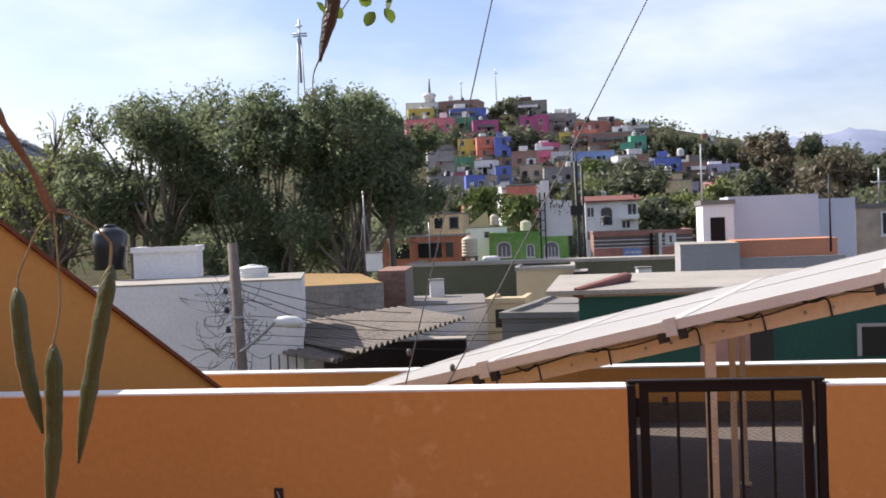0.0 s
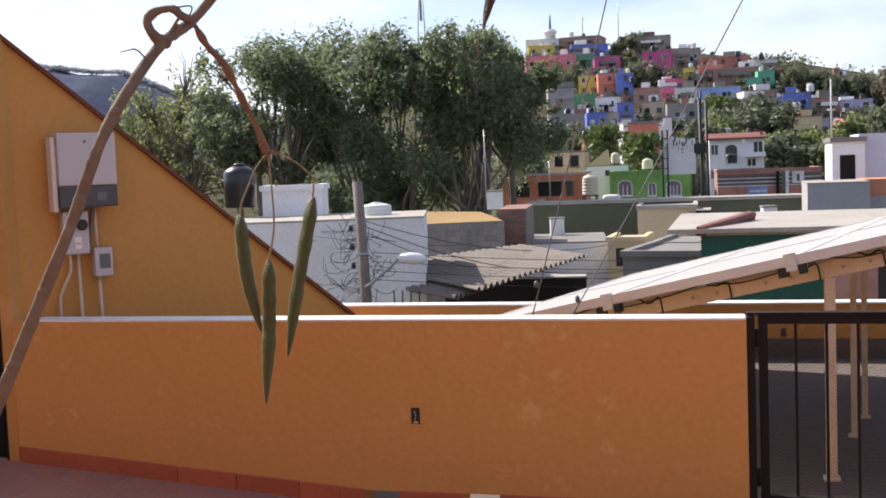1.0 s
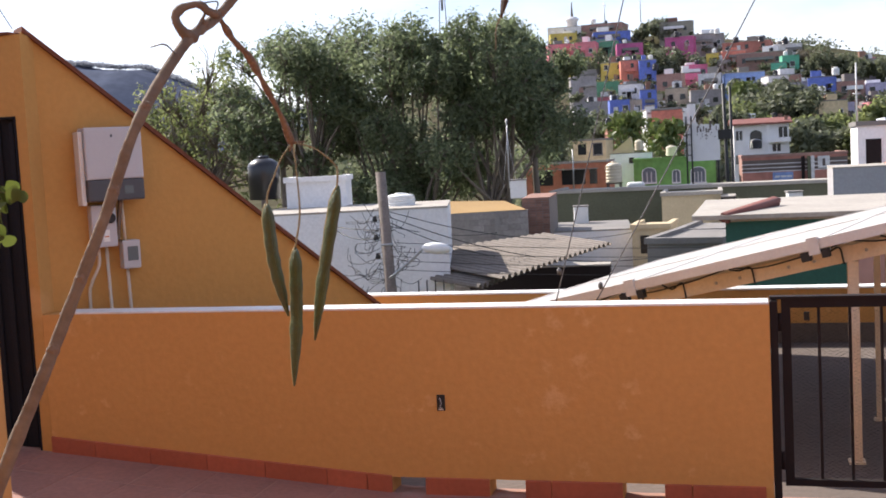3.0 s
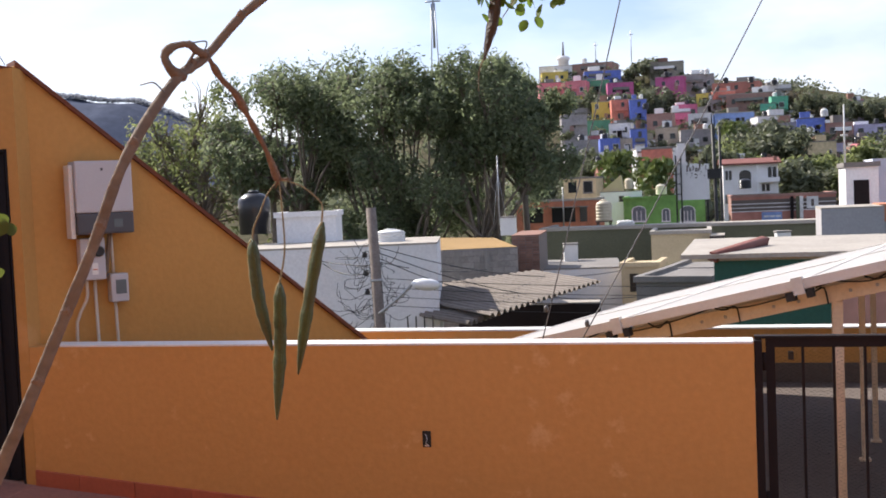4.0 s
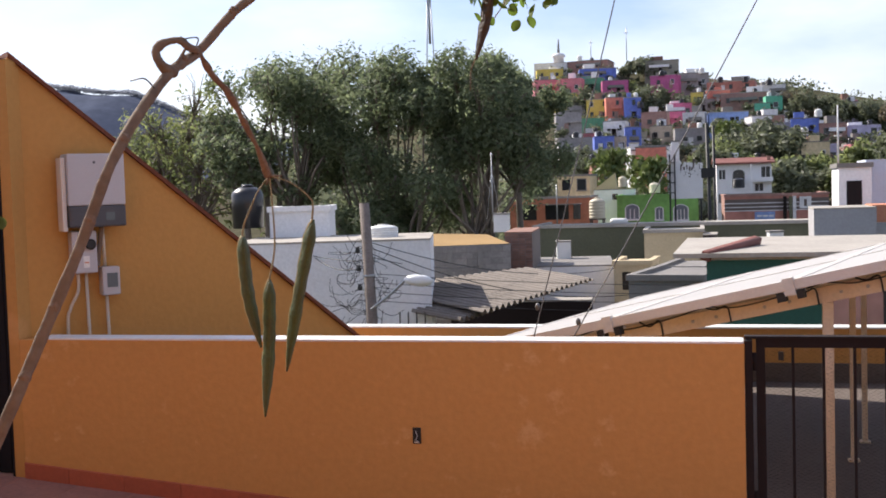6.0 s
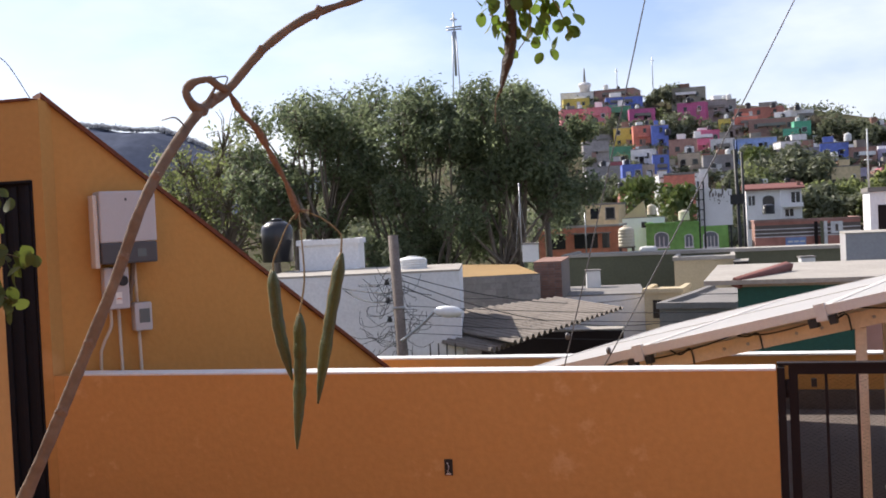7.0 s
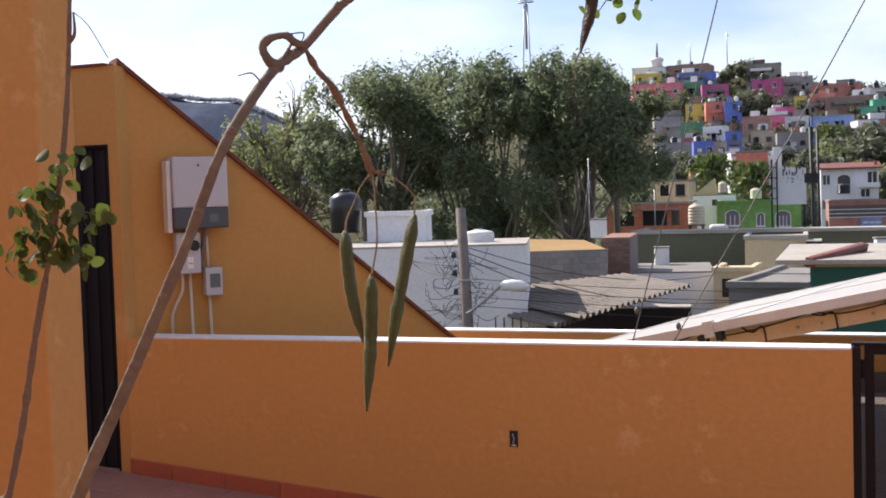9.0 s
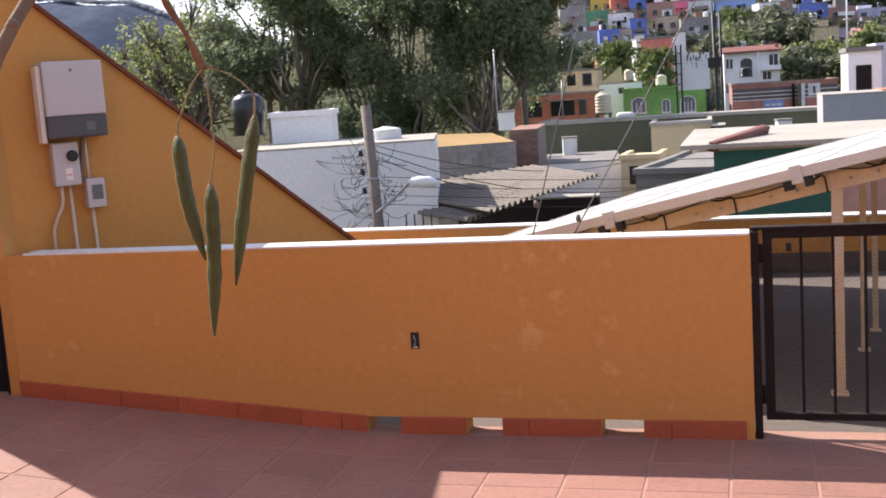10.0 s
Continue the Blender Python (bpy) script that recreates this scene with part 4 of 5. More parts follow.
for k in range(3):
    bm.faces.new((fr[0][(k + 1) % 3], fr[0][k], fr[1][k], fr[1][(k + 1) % 3]))
part("gable", bm, CREAM, gabled, "sloping cream gable")
# roof blocks and red edging on the white house above
for px, pw in ((-11.7, 0.9), (-7.3, 0.9)):
    house(px, 126, 5.1, pw, 0.9, "white", 0, depth=1.0, rz=4, mat=WHITE, name="rooftop_room", label="small white rooftop block above the red edging")
OB = -1.166 - oh.matrix_world.translation.z
# flat dark sheets on a closed wall; their colour is the openings' shade
for px, w in ((-2.3, 1.4), (-0.3, 1.6), (1.6, 0.5)):
    part("opening", boxes((px, px + w, -0.03, 0.02, OB + 0.5, OB + 1.5)), PANE, oh, "dark glass sheet standing for a shaded open front")
    part("awning", boxes((px - 0.1, px + w + 0.1, -0.7, -0.031, OB + 1.5, OB + 1.56)), CONC, oh, "grey awning slab")

# olive wall and cream house in the middle distance
house(-3.697, 56, -2.205, 13.84, 1.716, "olive", 0, depth=5, rz=0, mat=OLIVE, label="long olive green rendered building with flat roof")
house(-3.409, 51, -2.112, 2.593, 1.513, "cream", 0, depth=4, rz=2, mat=CREAM, label="cream rendered building below the olive wall")
# solid box; the recess's shade is given by its near-black colour
house(-1.827, 50.5, -2.107, 0.602, 1.388, "brick", 0, depth=2, rz=0, mat=IRON, lip=False, label="near-black box standing for a shaded rooftop recess", name="rooftop_room")
# white building beside the street
white_house = house(-11.033, 28, -2.642, 5.273, 2.967, "white", 0, depth=4, rz=14, mat=WHITE, lip=False, label="plain white rendered building with stained walls")
house(-13.107, 31, 0.159, 1.767, 0.968, "white", 0, depth=1.6, rz=14, mat=WHITE, label="white rooftop room with tiled parapet", name="rooftop_room")
# block building with mustard top band
block_house = house(-9.33, 36, -1.989, 3.072, 1.722, "grey", 0, depth=4.5, rz=22, mat=MORTAR, lip=False, roof_mat=CONC, label="bare grey block building with open joints")
bw = -7.746 - -10.813
bt = -0.267 - block_house.matrix_world.translation.z
for r in range(12):
    for c in range(int(bw / 0.4) + 2):
        x0 = -bw / 2 + c * 0.4 - (0.2 if r % 2 else 0)
        x1 = min(x0 + 0.385, bw / 2 - 0.003)
        x0 = max(x0, -bw / 2 + 0.003)
        if x1 - x0 > 0.05:
            part("block", boxes((x0, x1, -0.02, -0.001, bt - (r + 1) * 0.2 + 0.012, bt - r * 0.2 - 0.003)), BLOCK, block_house)
# mustard slab tilted to catch the sun in place of an upright wall
bm = bmesh.new()
q = [bm.verts.new(v) for v in ((-1.5, 0.0, bt + 0.06), (1.5, 0.0, bt + 0.06), (1.5, 4.4, bt + 0.2), (-1.5, 4.4, bt + 0.34), (-1.5, 0.0, bt + 0.051), (1.5, 0.0, bt + 0.051), (1.5, 4.4, bt + 0.051), (-1.5, 4.4, bt + 0.051))]
for f in ((0, 1, 2, 3), (7, 6, 5, 4), (0, 4, 5, 1), (1, 5, 6, 2), (2, 6, 7, 3), (3, 7, 4, 0)):
    bm.faces.new([q[k] for k in f])
part("painted_roof", bm, MUSTARD, block_house, "sloped mustard slab standing for an upright sunlit wall")
for c in (0.33, 0.66):
    part("pillar", boxes((-bw / 2 + c * bw - 0.08, -bw / 2 + c * bw + 0.08, -0.045, -0.021, bt - 2.4, bt - 0.004)), CONC, block_house, "concrete tie pillar")
brick_house = house(-7.95, 38.2, -1.449, 0.95, 1.5, "brick", 0, depth=4, rz=6, mat=MORTAR, lip=False, roof_mat=BRICK, label="unplastered red brick wall of a building")
top_z = 0.05 - brick_house.matrix_world.translation.z
brick_me = None
for row in range(19):
    for c in range(4):
        if brick_me is None:
            b0 = part("brick", boxes((0, 0.222, -0.018, -0.001, 0, 0.07)), BRICK, brick_house)
            brick_me = b0.data
        else:
            b0 = new("brick", brick_me)
            b0.parent = brick_house
        b0.matrix_local = Matrix.Translation((-0.47 + c * 0.235 + (0.012 if row % 2 else 0), 0, top_z - 0.085 * (row + 1)))
# whitewashed building and mustard annex
house(-6.583, 40, -3.666, 3.404, 2.403, "white", 0, depth=5, rz=8, mat=WHITE, lip=False, roof_mat=CONC, label="whitewashed low building with flat roof")
annex = house(-4.147, 39, -3.544, 1.273, 2.387, "cream", 0, depth=2.5, rz=-2, mat=CREAM, label="cream rendered annex with dark sheets for openings")
# annex openings are dark sheets, with the inner shade as their colour
for px in (-0.35, 0.12):
    part("opening", boxes((px, px + 0.3, -0.02, 0.02, -2.012 - annex.matrix_world.translation.z, -1.386 - annex.matrix_world.translation.z)), PANE, annex)
# low flat roofs
house(-2.463, 30, -2.346, 1.975, 1.42, "grey", 0, depth=4, rz=-10, mat=CONC, label="grey low building with flat concrete roof")
house(-2.393, 36, -2.434, 1.481, 1.286, "grey", 0, depth=4, rz=-8, mat=PALESLAB, label="low building with pale flat roof")
# dark green building with pale roof slab
green = house(1.798, 22, -1.716, 5.928, 1.866, "green", 0, depth=6, rz=0, mat=DKGREEN, lip=False, label="dark green building with pale roof slab")
slab = part("roof_slab", boxes((-3.58, 4.03, -0.15, 6.0, 0.205 - green.matrix_world.translation.z, 0.29 - green.matrix_world.translation.z)), PALESLAB, green, "pale sunlit roof slab")
wz0, wz1 = -0.968 - green.matrix_world.translation.z, -0.528 - green.matrix_world.translation.z
gw = part("window", boxes((2.2, 2.75, -0.03, -0.002, wz0 - 0.1, wz1)), PANE, green, "dark window")
part("window_frame", boxes((2.12, 2.198, -0.05, -0.002, wz0 - 0.1, wz1), (2.752, 2.83, -0.05, -0.002, wz0 - 0.1, wz1), (2.12, 2.83, -0.05, -0.002, wz1 + 0.001, wz1 + 0.06)), GREYWALL, gw, "grey window surround")
# thin black sheet paints the passage's shade on the wall front
part("recess", boxes((0.2, 0.62, -0.02, -0.002, 0.0, wz1 + 0.35)), CABLE, green, "black sheet standing for a shaded open passage")
part("lower_wall", boxes((-0.72, 0.198, -0.02, -0.002, 0.0, wz1 + 0.12)), HOUSE["brick"], green, "brown painted lower wall")
ridge_wall = thing("tiled_ridge", pose(0, 0, 0), "red painted ridge wall on a roof", "roof ridge")
bm = bmesh.new()
ra, rb = Vector((-1.182, 21.9, 0.333)), Vector((-0.186, 24.5, 0.482))
tube(bm, [ra + Vector((0, 0, -0.1)), rb + Vector((0, 0, -0.1))], 0.12, 0.12, 4)
part("ridge", bm, REDROOF, ridge_wall)
# white rooms to the side
house(2.626, 37, -0.534, 1.844, 1.188, "grey", 0, depth=3, rz=0, mat=GREYWALL, lip=False, label="grey rendered rooftop parapet")
stairhead = house(3.305, 41, 0.414, 1.068, 1.553, "white", 0, depth=3, rz=0, mat=WHITE, label="white stairhead with dark sheet standing for the shaded doorway")
# near-black sheet on the closed wall stands in for the doorway's shade
part("doorway", boxes((-0.28, 0.22, -0.02, 0.05, 0.658 - stairhead.matrix_world.translation.z, 1.515 - stairhead.matrix_world.translation.z)), IRON, stairhead, "dark sheet standing for the shaded doorway")
house(5.329, 42, 0.319, 3.141, 1.863, "white", 0, depth=3, rz=0, mat=BLUEWHITE, lip=False, roof_mat=BLUEWHITE, label="bluish white rendered rooftop block")
house(7.617, 43, 0.214, 1.485, 1.791, "white", 0, depth=3, rz=0, mat=BLUEWHITE, lip=False, roof_mat=BLUEWHITE, label="bluish white rendered rooftop block")
house(5.13, 38, 0.17, 3.2, 0.52, "coral", 0, depth=2, rz=0, mat=SALMON, lip=False, roof_mat=SALMON, label="salmon painted roof parapet")
house(5.2, 37.6, -0.7, 3.4, 0.84, "grey", 0, depth=0.3, rz=0, mat=GREYWALL, lip=False, roof_mat=GREYWALL, label="grey rendered wall below the salmon parapet")
house(10.299, 46, 0.042, 2.613, 1.619, "tan", 1, depth=3, rz=0, label="tan rendered building with flat roof")

# corrugated roof over a yard
def sheet(a, b, c, d, waves, amp, name, label):
    """A corrugated sheet spanned between four corners; waves run from a-b to d-c."""
    a, b, c, d = (Vector(v) for v in (a, b, c, d))
    bm = bmesh.new()
    n = waves * 8
    rows = [[], []]
    for i in range(n + 1):
        u = i / n
        lift = Vector((0, 0, max(-amp, min(amp, 3.2 * amp * math.sin(u * waves * 2 * math.pi)))))
        rows[0].append(bm.verts.new(a.lerp(b, u) + lift))
        rows[1].append(bm.verts.new(d.lerp(c, u) + lift))
    for i in range(n):
        bm.faces.new((rows[0][i], rows[0][i + 1], rows[1][i + 1], rows[1][i]))
    r = bmesh.ops.extrude_face_region(bm, geom=bm.faces[:])
    bmesh.ops.translate(bm, vec=(0, 0, -0.02), verts=[v for v in r["geom"] if isinstance(v, bmesh.types.BMVert)])
    return tagged(part(name, bm, SHEET), label, "roof")


sheet((-6.71, 27.00, -1.40), (-4.74, 33.00, -1.10), (-7.13, 35.80, -0.97), (-11.11, 31.50, -1.19), 21, 0.05, "corrugated_roof", "grey corrugated sheet roof over a dark yard")
sheet((-7.35, 27.2, -1.63), (-6.75, 28.4, -1.48), (-8.35, 29.6, -1.38), (-8.95, 28.3, -1.53), 7, 0.06, "corrugated_roof", "weathered lower strip of grey corrugated roofing")
# shade under the roof is put into this wall's near-black colour
house(-7.556, 36, -3.87, 4.695, 1.766, "brick", 0, depth=1, rz=5, mat=IRON, lip=False, label="near-black wall standing for the shade beneath the roof", name="yard_shade_wall")

# water tanks
def white_bin(x, y, z, r, h, label):
    """A square cistern with a rim and a lid."""
    t = thing("cistern", pose(x, y, z, 0, 0, 12), label, "cistern")
    part("body", boxes((-r, r, -r, r, 0, h), bevel=0.02), WHITETANK, t)
    part("lid", boxes((-r - 0.03, r + 0.03, -r - 0.03, r + 0.03, h + 0.001, h + 0.05)), CONC, t, "grey cover slab")


tank(-14.738, 31, 0.674, 0.48, 1.28, BLACKTANK, "black plastic water tank with domed top on a roof", 0)
tank(-10.2, 30, 0.28, 0.42, 0.44, WHITETANK, "white domed water tank on a roof")
white_bin(-9.741, 44, -0.121, 0.32, 0.7, "square white rooftop cistern beneath an antenna")
white_bin(-7.281, 44, -1.284, 0.27, 0.72, "small square white rooftop cistern")
bt = tank(-9.467, 73, -0.559, 0.52, 1.35, BEIGETANK, "beige water tank on a steel stand")
part("stand", boxes(*[(sx - 0.04, sx + 0.04, sy - 0.04, sy + 0.04, -1.6, 0.0) for sx in (-0.4, 0.4) for sy in (-0.4, 0.4)], (-0.5, 0.5, -0.5, 0.5, -0.08, -0.001)), DARKCONC, bt, "dark steel stand")
tank(-6.854, 88, 0.849, 0.42, 0.8, BEIGETANK, "beige rooftop water tank")
tank(-9.999, 95, 1.355, 0.35, 0.9, BEIGETANK, "beige rooftop water tank")
tank(-0.635, 105, 0.925, 0.55, 0.9, BLACKTANK, "black rooftop water tank")
white_bin(0.559, 38, -0.479, 0.22, 0.42, "small square white rooftop cistern")
for q in ((-19.749, 300, 29.282), (-21.654, 255, 18.299), (-9.693, 305, 29.823), (13.995, 224, 13.039), (11, 215, 9.339), (1.201, 292, 25.849), (-4.813, 292, 26.082), (-43.431, 318, 36.321), (6.658, 284, 24.166)):
    tank(*q, 0.7, 1.5, RNG.choice((WHITETANK, BLACKTANK)), "small rooftop water tank on the hillside")

for q in ROOFS:
    tank(*q, 0.5, 1.15, RNG.choice((WHITETANK, BLACKTANK, BLACKTANK)), "small water tank on a hillside roof")

# masts and poles
mast(-10.095, 44, 0.297, 2.75, 0.03, ((0.97, 0.12),), label="slim antenna mast with guy wires on a roof", guys=0.25)
mast(-11.626, 70, -0.885, 2.6, 0.05, label="thin grey pole beside an orange building")
mast(2.762, 41, 2.027, 2.1, 0.035, ((0.5, 0.25),), WHITETANK, "slim white rooftop mast")
mast(6.521, 38, 0.298, 2.5, 0.035, (), CABLE, "dark slim rooftop steel post")
mast(8.519, 40, 1.791, 1.2, 0.04, ((0.6, 0.5),), GALV, "rooftop antenna on tan building")
for q, h in (((-40.508, 320, 36.327), 6.0), ((-30.547, 320, 35.978), 9.0)):
    mast(*q, h, 0.14, ((0.85, 1.2),), label="tall radio mast on the hilltop")
tw = mast(-114.553, 420, 57.3, 24, 0.5, ((0.74, 6.0), (0.78, 6.0), (0.9, 2.4)), label="tall lattice radio tower beyond the trees", name="radio_tower")
for s in (-1, 1):
    part("leg", tube(bmesh.new(), [(s * 2.2, 0, -30), (s * 0.6, 0, 17)], 0.3, 0.25, 6), GALV, tw)


def street_pole(x, y, z, h, r, label, tilt=0.0, mat=None, name="utility_pole"):
    t = thing(name, pose(x, y, z, 0, tilt, 0), label, "utility pole")
    part("shaft", tube(bmesh.new(), [(0, 0, 0), (0, 0, h)], r, r * 0.72, 12), mat or POLE, t)
    return t


BASE = Vector((-9.10, 26, -1.61))
pole = street_pole(BASE.x, BASE.y, -6.5, 1.383 + 6.5, 0.17, "weathered concrete utility pole tangled with cables", -2.0)
pz = pole.matrix_world.translation.z
for z in (0.3, 0.75, 1.2):
    part("insulator", lathe(bmesh.new(), [(0.05, 0), (0.07, 0.05), (0.04, 0.1), (0.06, 0.14)], 10, Matrix.Translation((-0.22, -0.1, 1.383 + 6.5 - 0.9 - z))), CABLE, pole)
part("band", lathe(bmesh.new(), [(0.16, 0), (0.16, 0.06)], 14, Matrix.Translation((0, 0, 1.383 + 6.5 - 1.8))), GALV, pole)
lamp = thing("street_lamp", pose(-9.218, 25.8, -1.199), "grey street lamp arm with cobra head on the pole", "street lamp")
tip = Vector((-8.268, 25.6, -0.468)) - Vector((-9.218, 25.8, -1.199))
part("arm", tube(bmesh.new(), smooth_line([(0, 0, 0), tip * 0.55 + Vector((0, 0, -0.03)), tip]), 0.036, sides=8), GALV, lamp)
bm = bmesh.new()
lathe(bm, [(0.03, -0.03), (0.10, 0.05), (0.145, 0.25), (0.14, 0.47), (0.08, 0.64), (0.02, 0.69)], 16)
bmesh.ops.transform(bm, matrix=Matrix.Translation(tip) @ Matrix.Rotation(radians(94), 4, "Y"), verts=bm.verts)
part("head", bm, LAMPGLASS, lamp, "pale grey lamp head")
twin_a = street_pole(-2.172, 70, -6.5, 5.164 + 6.5, 0.13, "tall dark utility pole with transformer", -1.2, CABLE)
twin_b = street_pole(-1.926, 71, -6.5, 5.02 + 6.5, 0.11, "tall dark utility pole beside its twin", -0.6, CABLE)
part("transformer", boxes((-0.42, 0.34, -0.25, 0.25, 1.858 + 6.5, 2.438 + 6.5)), CABLE, twin_a, "dark transformer box")

# torn white hoarding on a frame
hoard = thing("hoarding", pose(-4.13, 80, 0.464), "weathered white hoarding with torn sheets on a steel frame", "hoarding")
hb = random.Random(8)
bm = bmesh.new()
edge = [(1.14, 0.0), (-1.02, 0.0)] + [(-1.02 + k * 0.135, 2.75 - 0.3 * hb.random() ** 2 - 0.018 * k) for k in range(17)]
sides = [[bm.verts.new((px, py, pz)) for px, pz in edge] for py in (0.05, 0.0)]
bm.faces.new(sides[0]), bm.faces.new(sides[1][::-1])
for k in range(len(edge)):
    bm.faces.new((sides[0][(k + 1) % len(edge)], sides[0][k], sides[1][k], sides[1][(k + 1) % len(edge)]))
part("sheet", bm, WHITE, hoard, "weathered white sheeting with ragged top")
for sx in (-1.1, -0.75, 1.0):
    part("post", boxes((sx - 0.05, sx + 0.05, 0.061, 0.16, -4, 3.1)), CABLE, hoard)
for sx in (-1.1, -0.75):
    part("post", boxes((sx - 0.045, sx + 0.045, -0.16, -0.07, -3, 3.1)), CABLE, hoard)
for sz in (0.4, 1.1, 1.8, 2.5):
    part("rail", boxes((-1.15, -0.7, -0.21, -0.165, sz, sz + 0.06)), CABLE, hoard)
for k in range(26):
    sx, sz = hb.uniform(-0.6, 0.95), 1.2 + 1.35 * hb.random() ** 0.6
    part("torn_strip", boxes((sx, sx + hb.uniform(0.04, 0.13), -0.012 - 0.0004 * k, -0.002, sz, sz + hb.uniform(0.08, 0.5) * (0.3 + 0.7 * (sz > 1.9)))), DARKCONC, hoard, "dark gap where the sheet is torn")
rods = thing("rebar_row", pose(-8.517, 27, -1.743), "row of upright rusty reinforcing rods", "reinforcing rods")
for i in range(4):
    part("rod", tube(bmesh.new(), [(i * 0.22 - 0.35, 0, -0.3), (i * 0.22 - 0.35, 0, 0.34)], 0.02, sides=6), IRON, rods)

# cables
def cable(pts, r, label, mat=None, name="cable"):
    ob = part(name, tube(bmesh.new(), smooth_line(pts, 8), r, sides=5), mat or WIRE)
    return tagged(ob, label, "cable")


def sag(a, b, drop, r, label, mat=None):
    a, b = Vector(a), Vector(b)
    return cable([a.lerp(b, i / 6) - Vector((0, 0, drop * 4 * (i / 6) * (1 - i / 6))) for i in range(7)], r, label, mat)


sag((-1.589, 5.8, 0.877), (-1.079, 5.8, 2.794), 0.02, 0.0035, "thin stay wire rising from the roof into the sky")
sag((-1.379, 5.8, 0.876), (-0.337, 5.8, 2.727), 0.02, 0.0035, "thin stay wire rising from the roof into the sky")
for q in ((-1.565, 5.8, 1.035), (-1.353, 5.8, 0.956)):
    k = thing("wire_knot", pose(*q), "small knotted wire clamp on a stay wire", "clamp")
    part("clamp", lathe(bmesh.new(), [(0.005, -0.018), (0.012, -0.008), (0.013, 0.008), (0.006, 0.02)], 8), WIRE, k)
PT = Vector((-9.323, 25.9, 0.447))
for i, (q, d) in enumerate((((-4.463, 40, -1.264), 0.5), ((-1.687, 38, -1.544), 0.9), ((-6.084, 36, -1.663), 0.5), ((-8.731, 40, -0.971), 0.3), ((-13.804, 30, 0.333), 0.15), ((-11.403, 27.8, -0.055), 0.2))):
    sag(PT + Vector((0, 0, -0.12 * i)), q, d, 0.012, "dark service cable slung from the utility pole", CABLE)
for i in range(4):
    z = -1.499 + 0.08 + i * 0.22
    sag((BASE.x, 26, z + 0.4), (5, 30, z - 0.1), 0.25, 0.008, "dark street cable crossing before the houses", CABLE)
tangle = random.Random(5)
loops = thing("cable_tangle", pose(PT.x, PT.y, PT.z - 1.0), "tangle of loose black cables hanging round the pole", "cable tangle")
for i in range(54):
    a = tangle.uniform(-1.3, 0.75)
    h, z = tangle.uniform(0.1, 0.6), tangle.uniform(-0.9, 1.0)
    if i % 4:
        z1 = z + tangle.uniform(-0.55, 0.35)
        pts = [(0, 0, z), (a * 0.3, 0.1, z + tangle.uniform(-0.25, 0.12)), (a * 0.62, 0.25, (z + z1) / 2 - h * 0.45), (a * 0.9, 0.35, z1 - h * 0.2), (a * tangle.uniform(0.8, 1.25), 0.4, z1 + tangle.uniform(-0.1, 0.3))]
    else:
        pts = [(0, 0, z), (a * 0.5, 0.1, z + tangle.uniform(-0.1, 0.25)), (a, 0.3, z - h * 0.3), (a - 0.05, 0.4, z - h * 0.7), (a * 0.6, 0.3, z - h * 0.8), (a * 0.45, 0.2, z - h * 0.4)]
    part("loop", tube(bmesh.new(), smooth_line(pts, 6), 0.0075, sides=5), CABLE, loops)

# shrubs, palms and trees on the hill
def palm(x, y, z, h, r, label):
    t = thing("palm_tree", pose(x, y, z), label, "palm tree")
    part("trunk", tube(bmesh.new(), [(0, 0, 0), (0.1, 0, h * 0.5), (0, 0, h)], 0.2, 0.14, 8), TREEBARK, t)
    rng = np.random.default_rng(2)
    pts, nrm = [], []
    for k in range(26):
        a, e = rng.uniform(0, 6.28), rng.uniform(-0.5, 1.1)
        for s in np.linspace(0.1, 1, 14):
            p = np.array([math.cos(a) * math.cos(e) * s, math.sin(a) * math.cos(e) * s, math.sin(e) * s - 0.6 * s * s]) * r + np.array([0, 0, h])
            for _ in range(3):
                pts.append(p + rng.normal(0, 0.07 * r, 3))
                nrm.append((rng.normal(), rng.normal(), 0.4))
    quads("crown", pts, nrm, 0.3, PALM, t, 2.6)


palm(-12.388, 110, ground_z(-12.388, 110), 3.636 - ground_z(-12.388, 110), 3.0, "pale green fan palm among the houses")
palm(-7.902, 100, ground_z(-7.902, 100), 2.623 - ground_z(-7.902, 100), 2.6, "pale green fan palm among the houses")
palm(-2.363, 200, ground_z(-2.363, 200), 10.403 - ground_z(-2.363, 200), 3.0, "palm on the hillside")


def hilltree(x, y, ztop, r, mat, n, seed, label):
    g = ground_z(x, y)
    h = max(ztop - g, r * 1.1)
    tree(x, y, g - 0.2, h, r, round(n * 1.5), mat, label, 8, 0.16 * math.sqrt(r) * 0.95, 0.2, 0.22, "hillside_tree", seed)


BT = "bushy dark green tree among hillside houses"
hilltree(-27.176, 320, 33.555, 6, BUSH, 2600, 21, BT)
hilltree(-27.159, 270, 22.851, 6, BUSH, 2600, 22, BT)
hilltree(-18.641, 270, 21.023, 7, BUSH, 2800, 23, BT)
hilltree(-1.223, 215, 13.173, 5, BUSH, 2200, 24, BT)
hilltree(1.397, 185, 8.76, 7, BUSH, 3000, 25, BT)
hilltree(5.583, 182, 8.868, 7, BUSH, 3000, 26, BT)
hilltree(-1.959, 170, 7.524, 5, PALELEAF, 2400, 27, "dusty green bush on the hillside")
hilltree(-5.367, 150, 5.914, 3.5, BUSH, 2000, 28, BT)
hilltree(-26.625, 180, 7.723, 5, BUSH, 2000, 29, BT)
hilltree(-35.723, 280, 25.477, 5, BUSH, 2000, 30, BT)
hilltree(11.436, 275, 21.576, 6, BROWNLEAF, 3000, 31, "brownish dry tree on the crest")
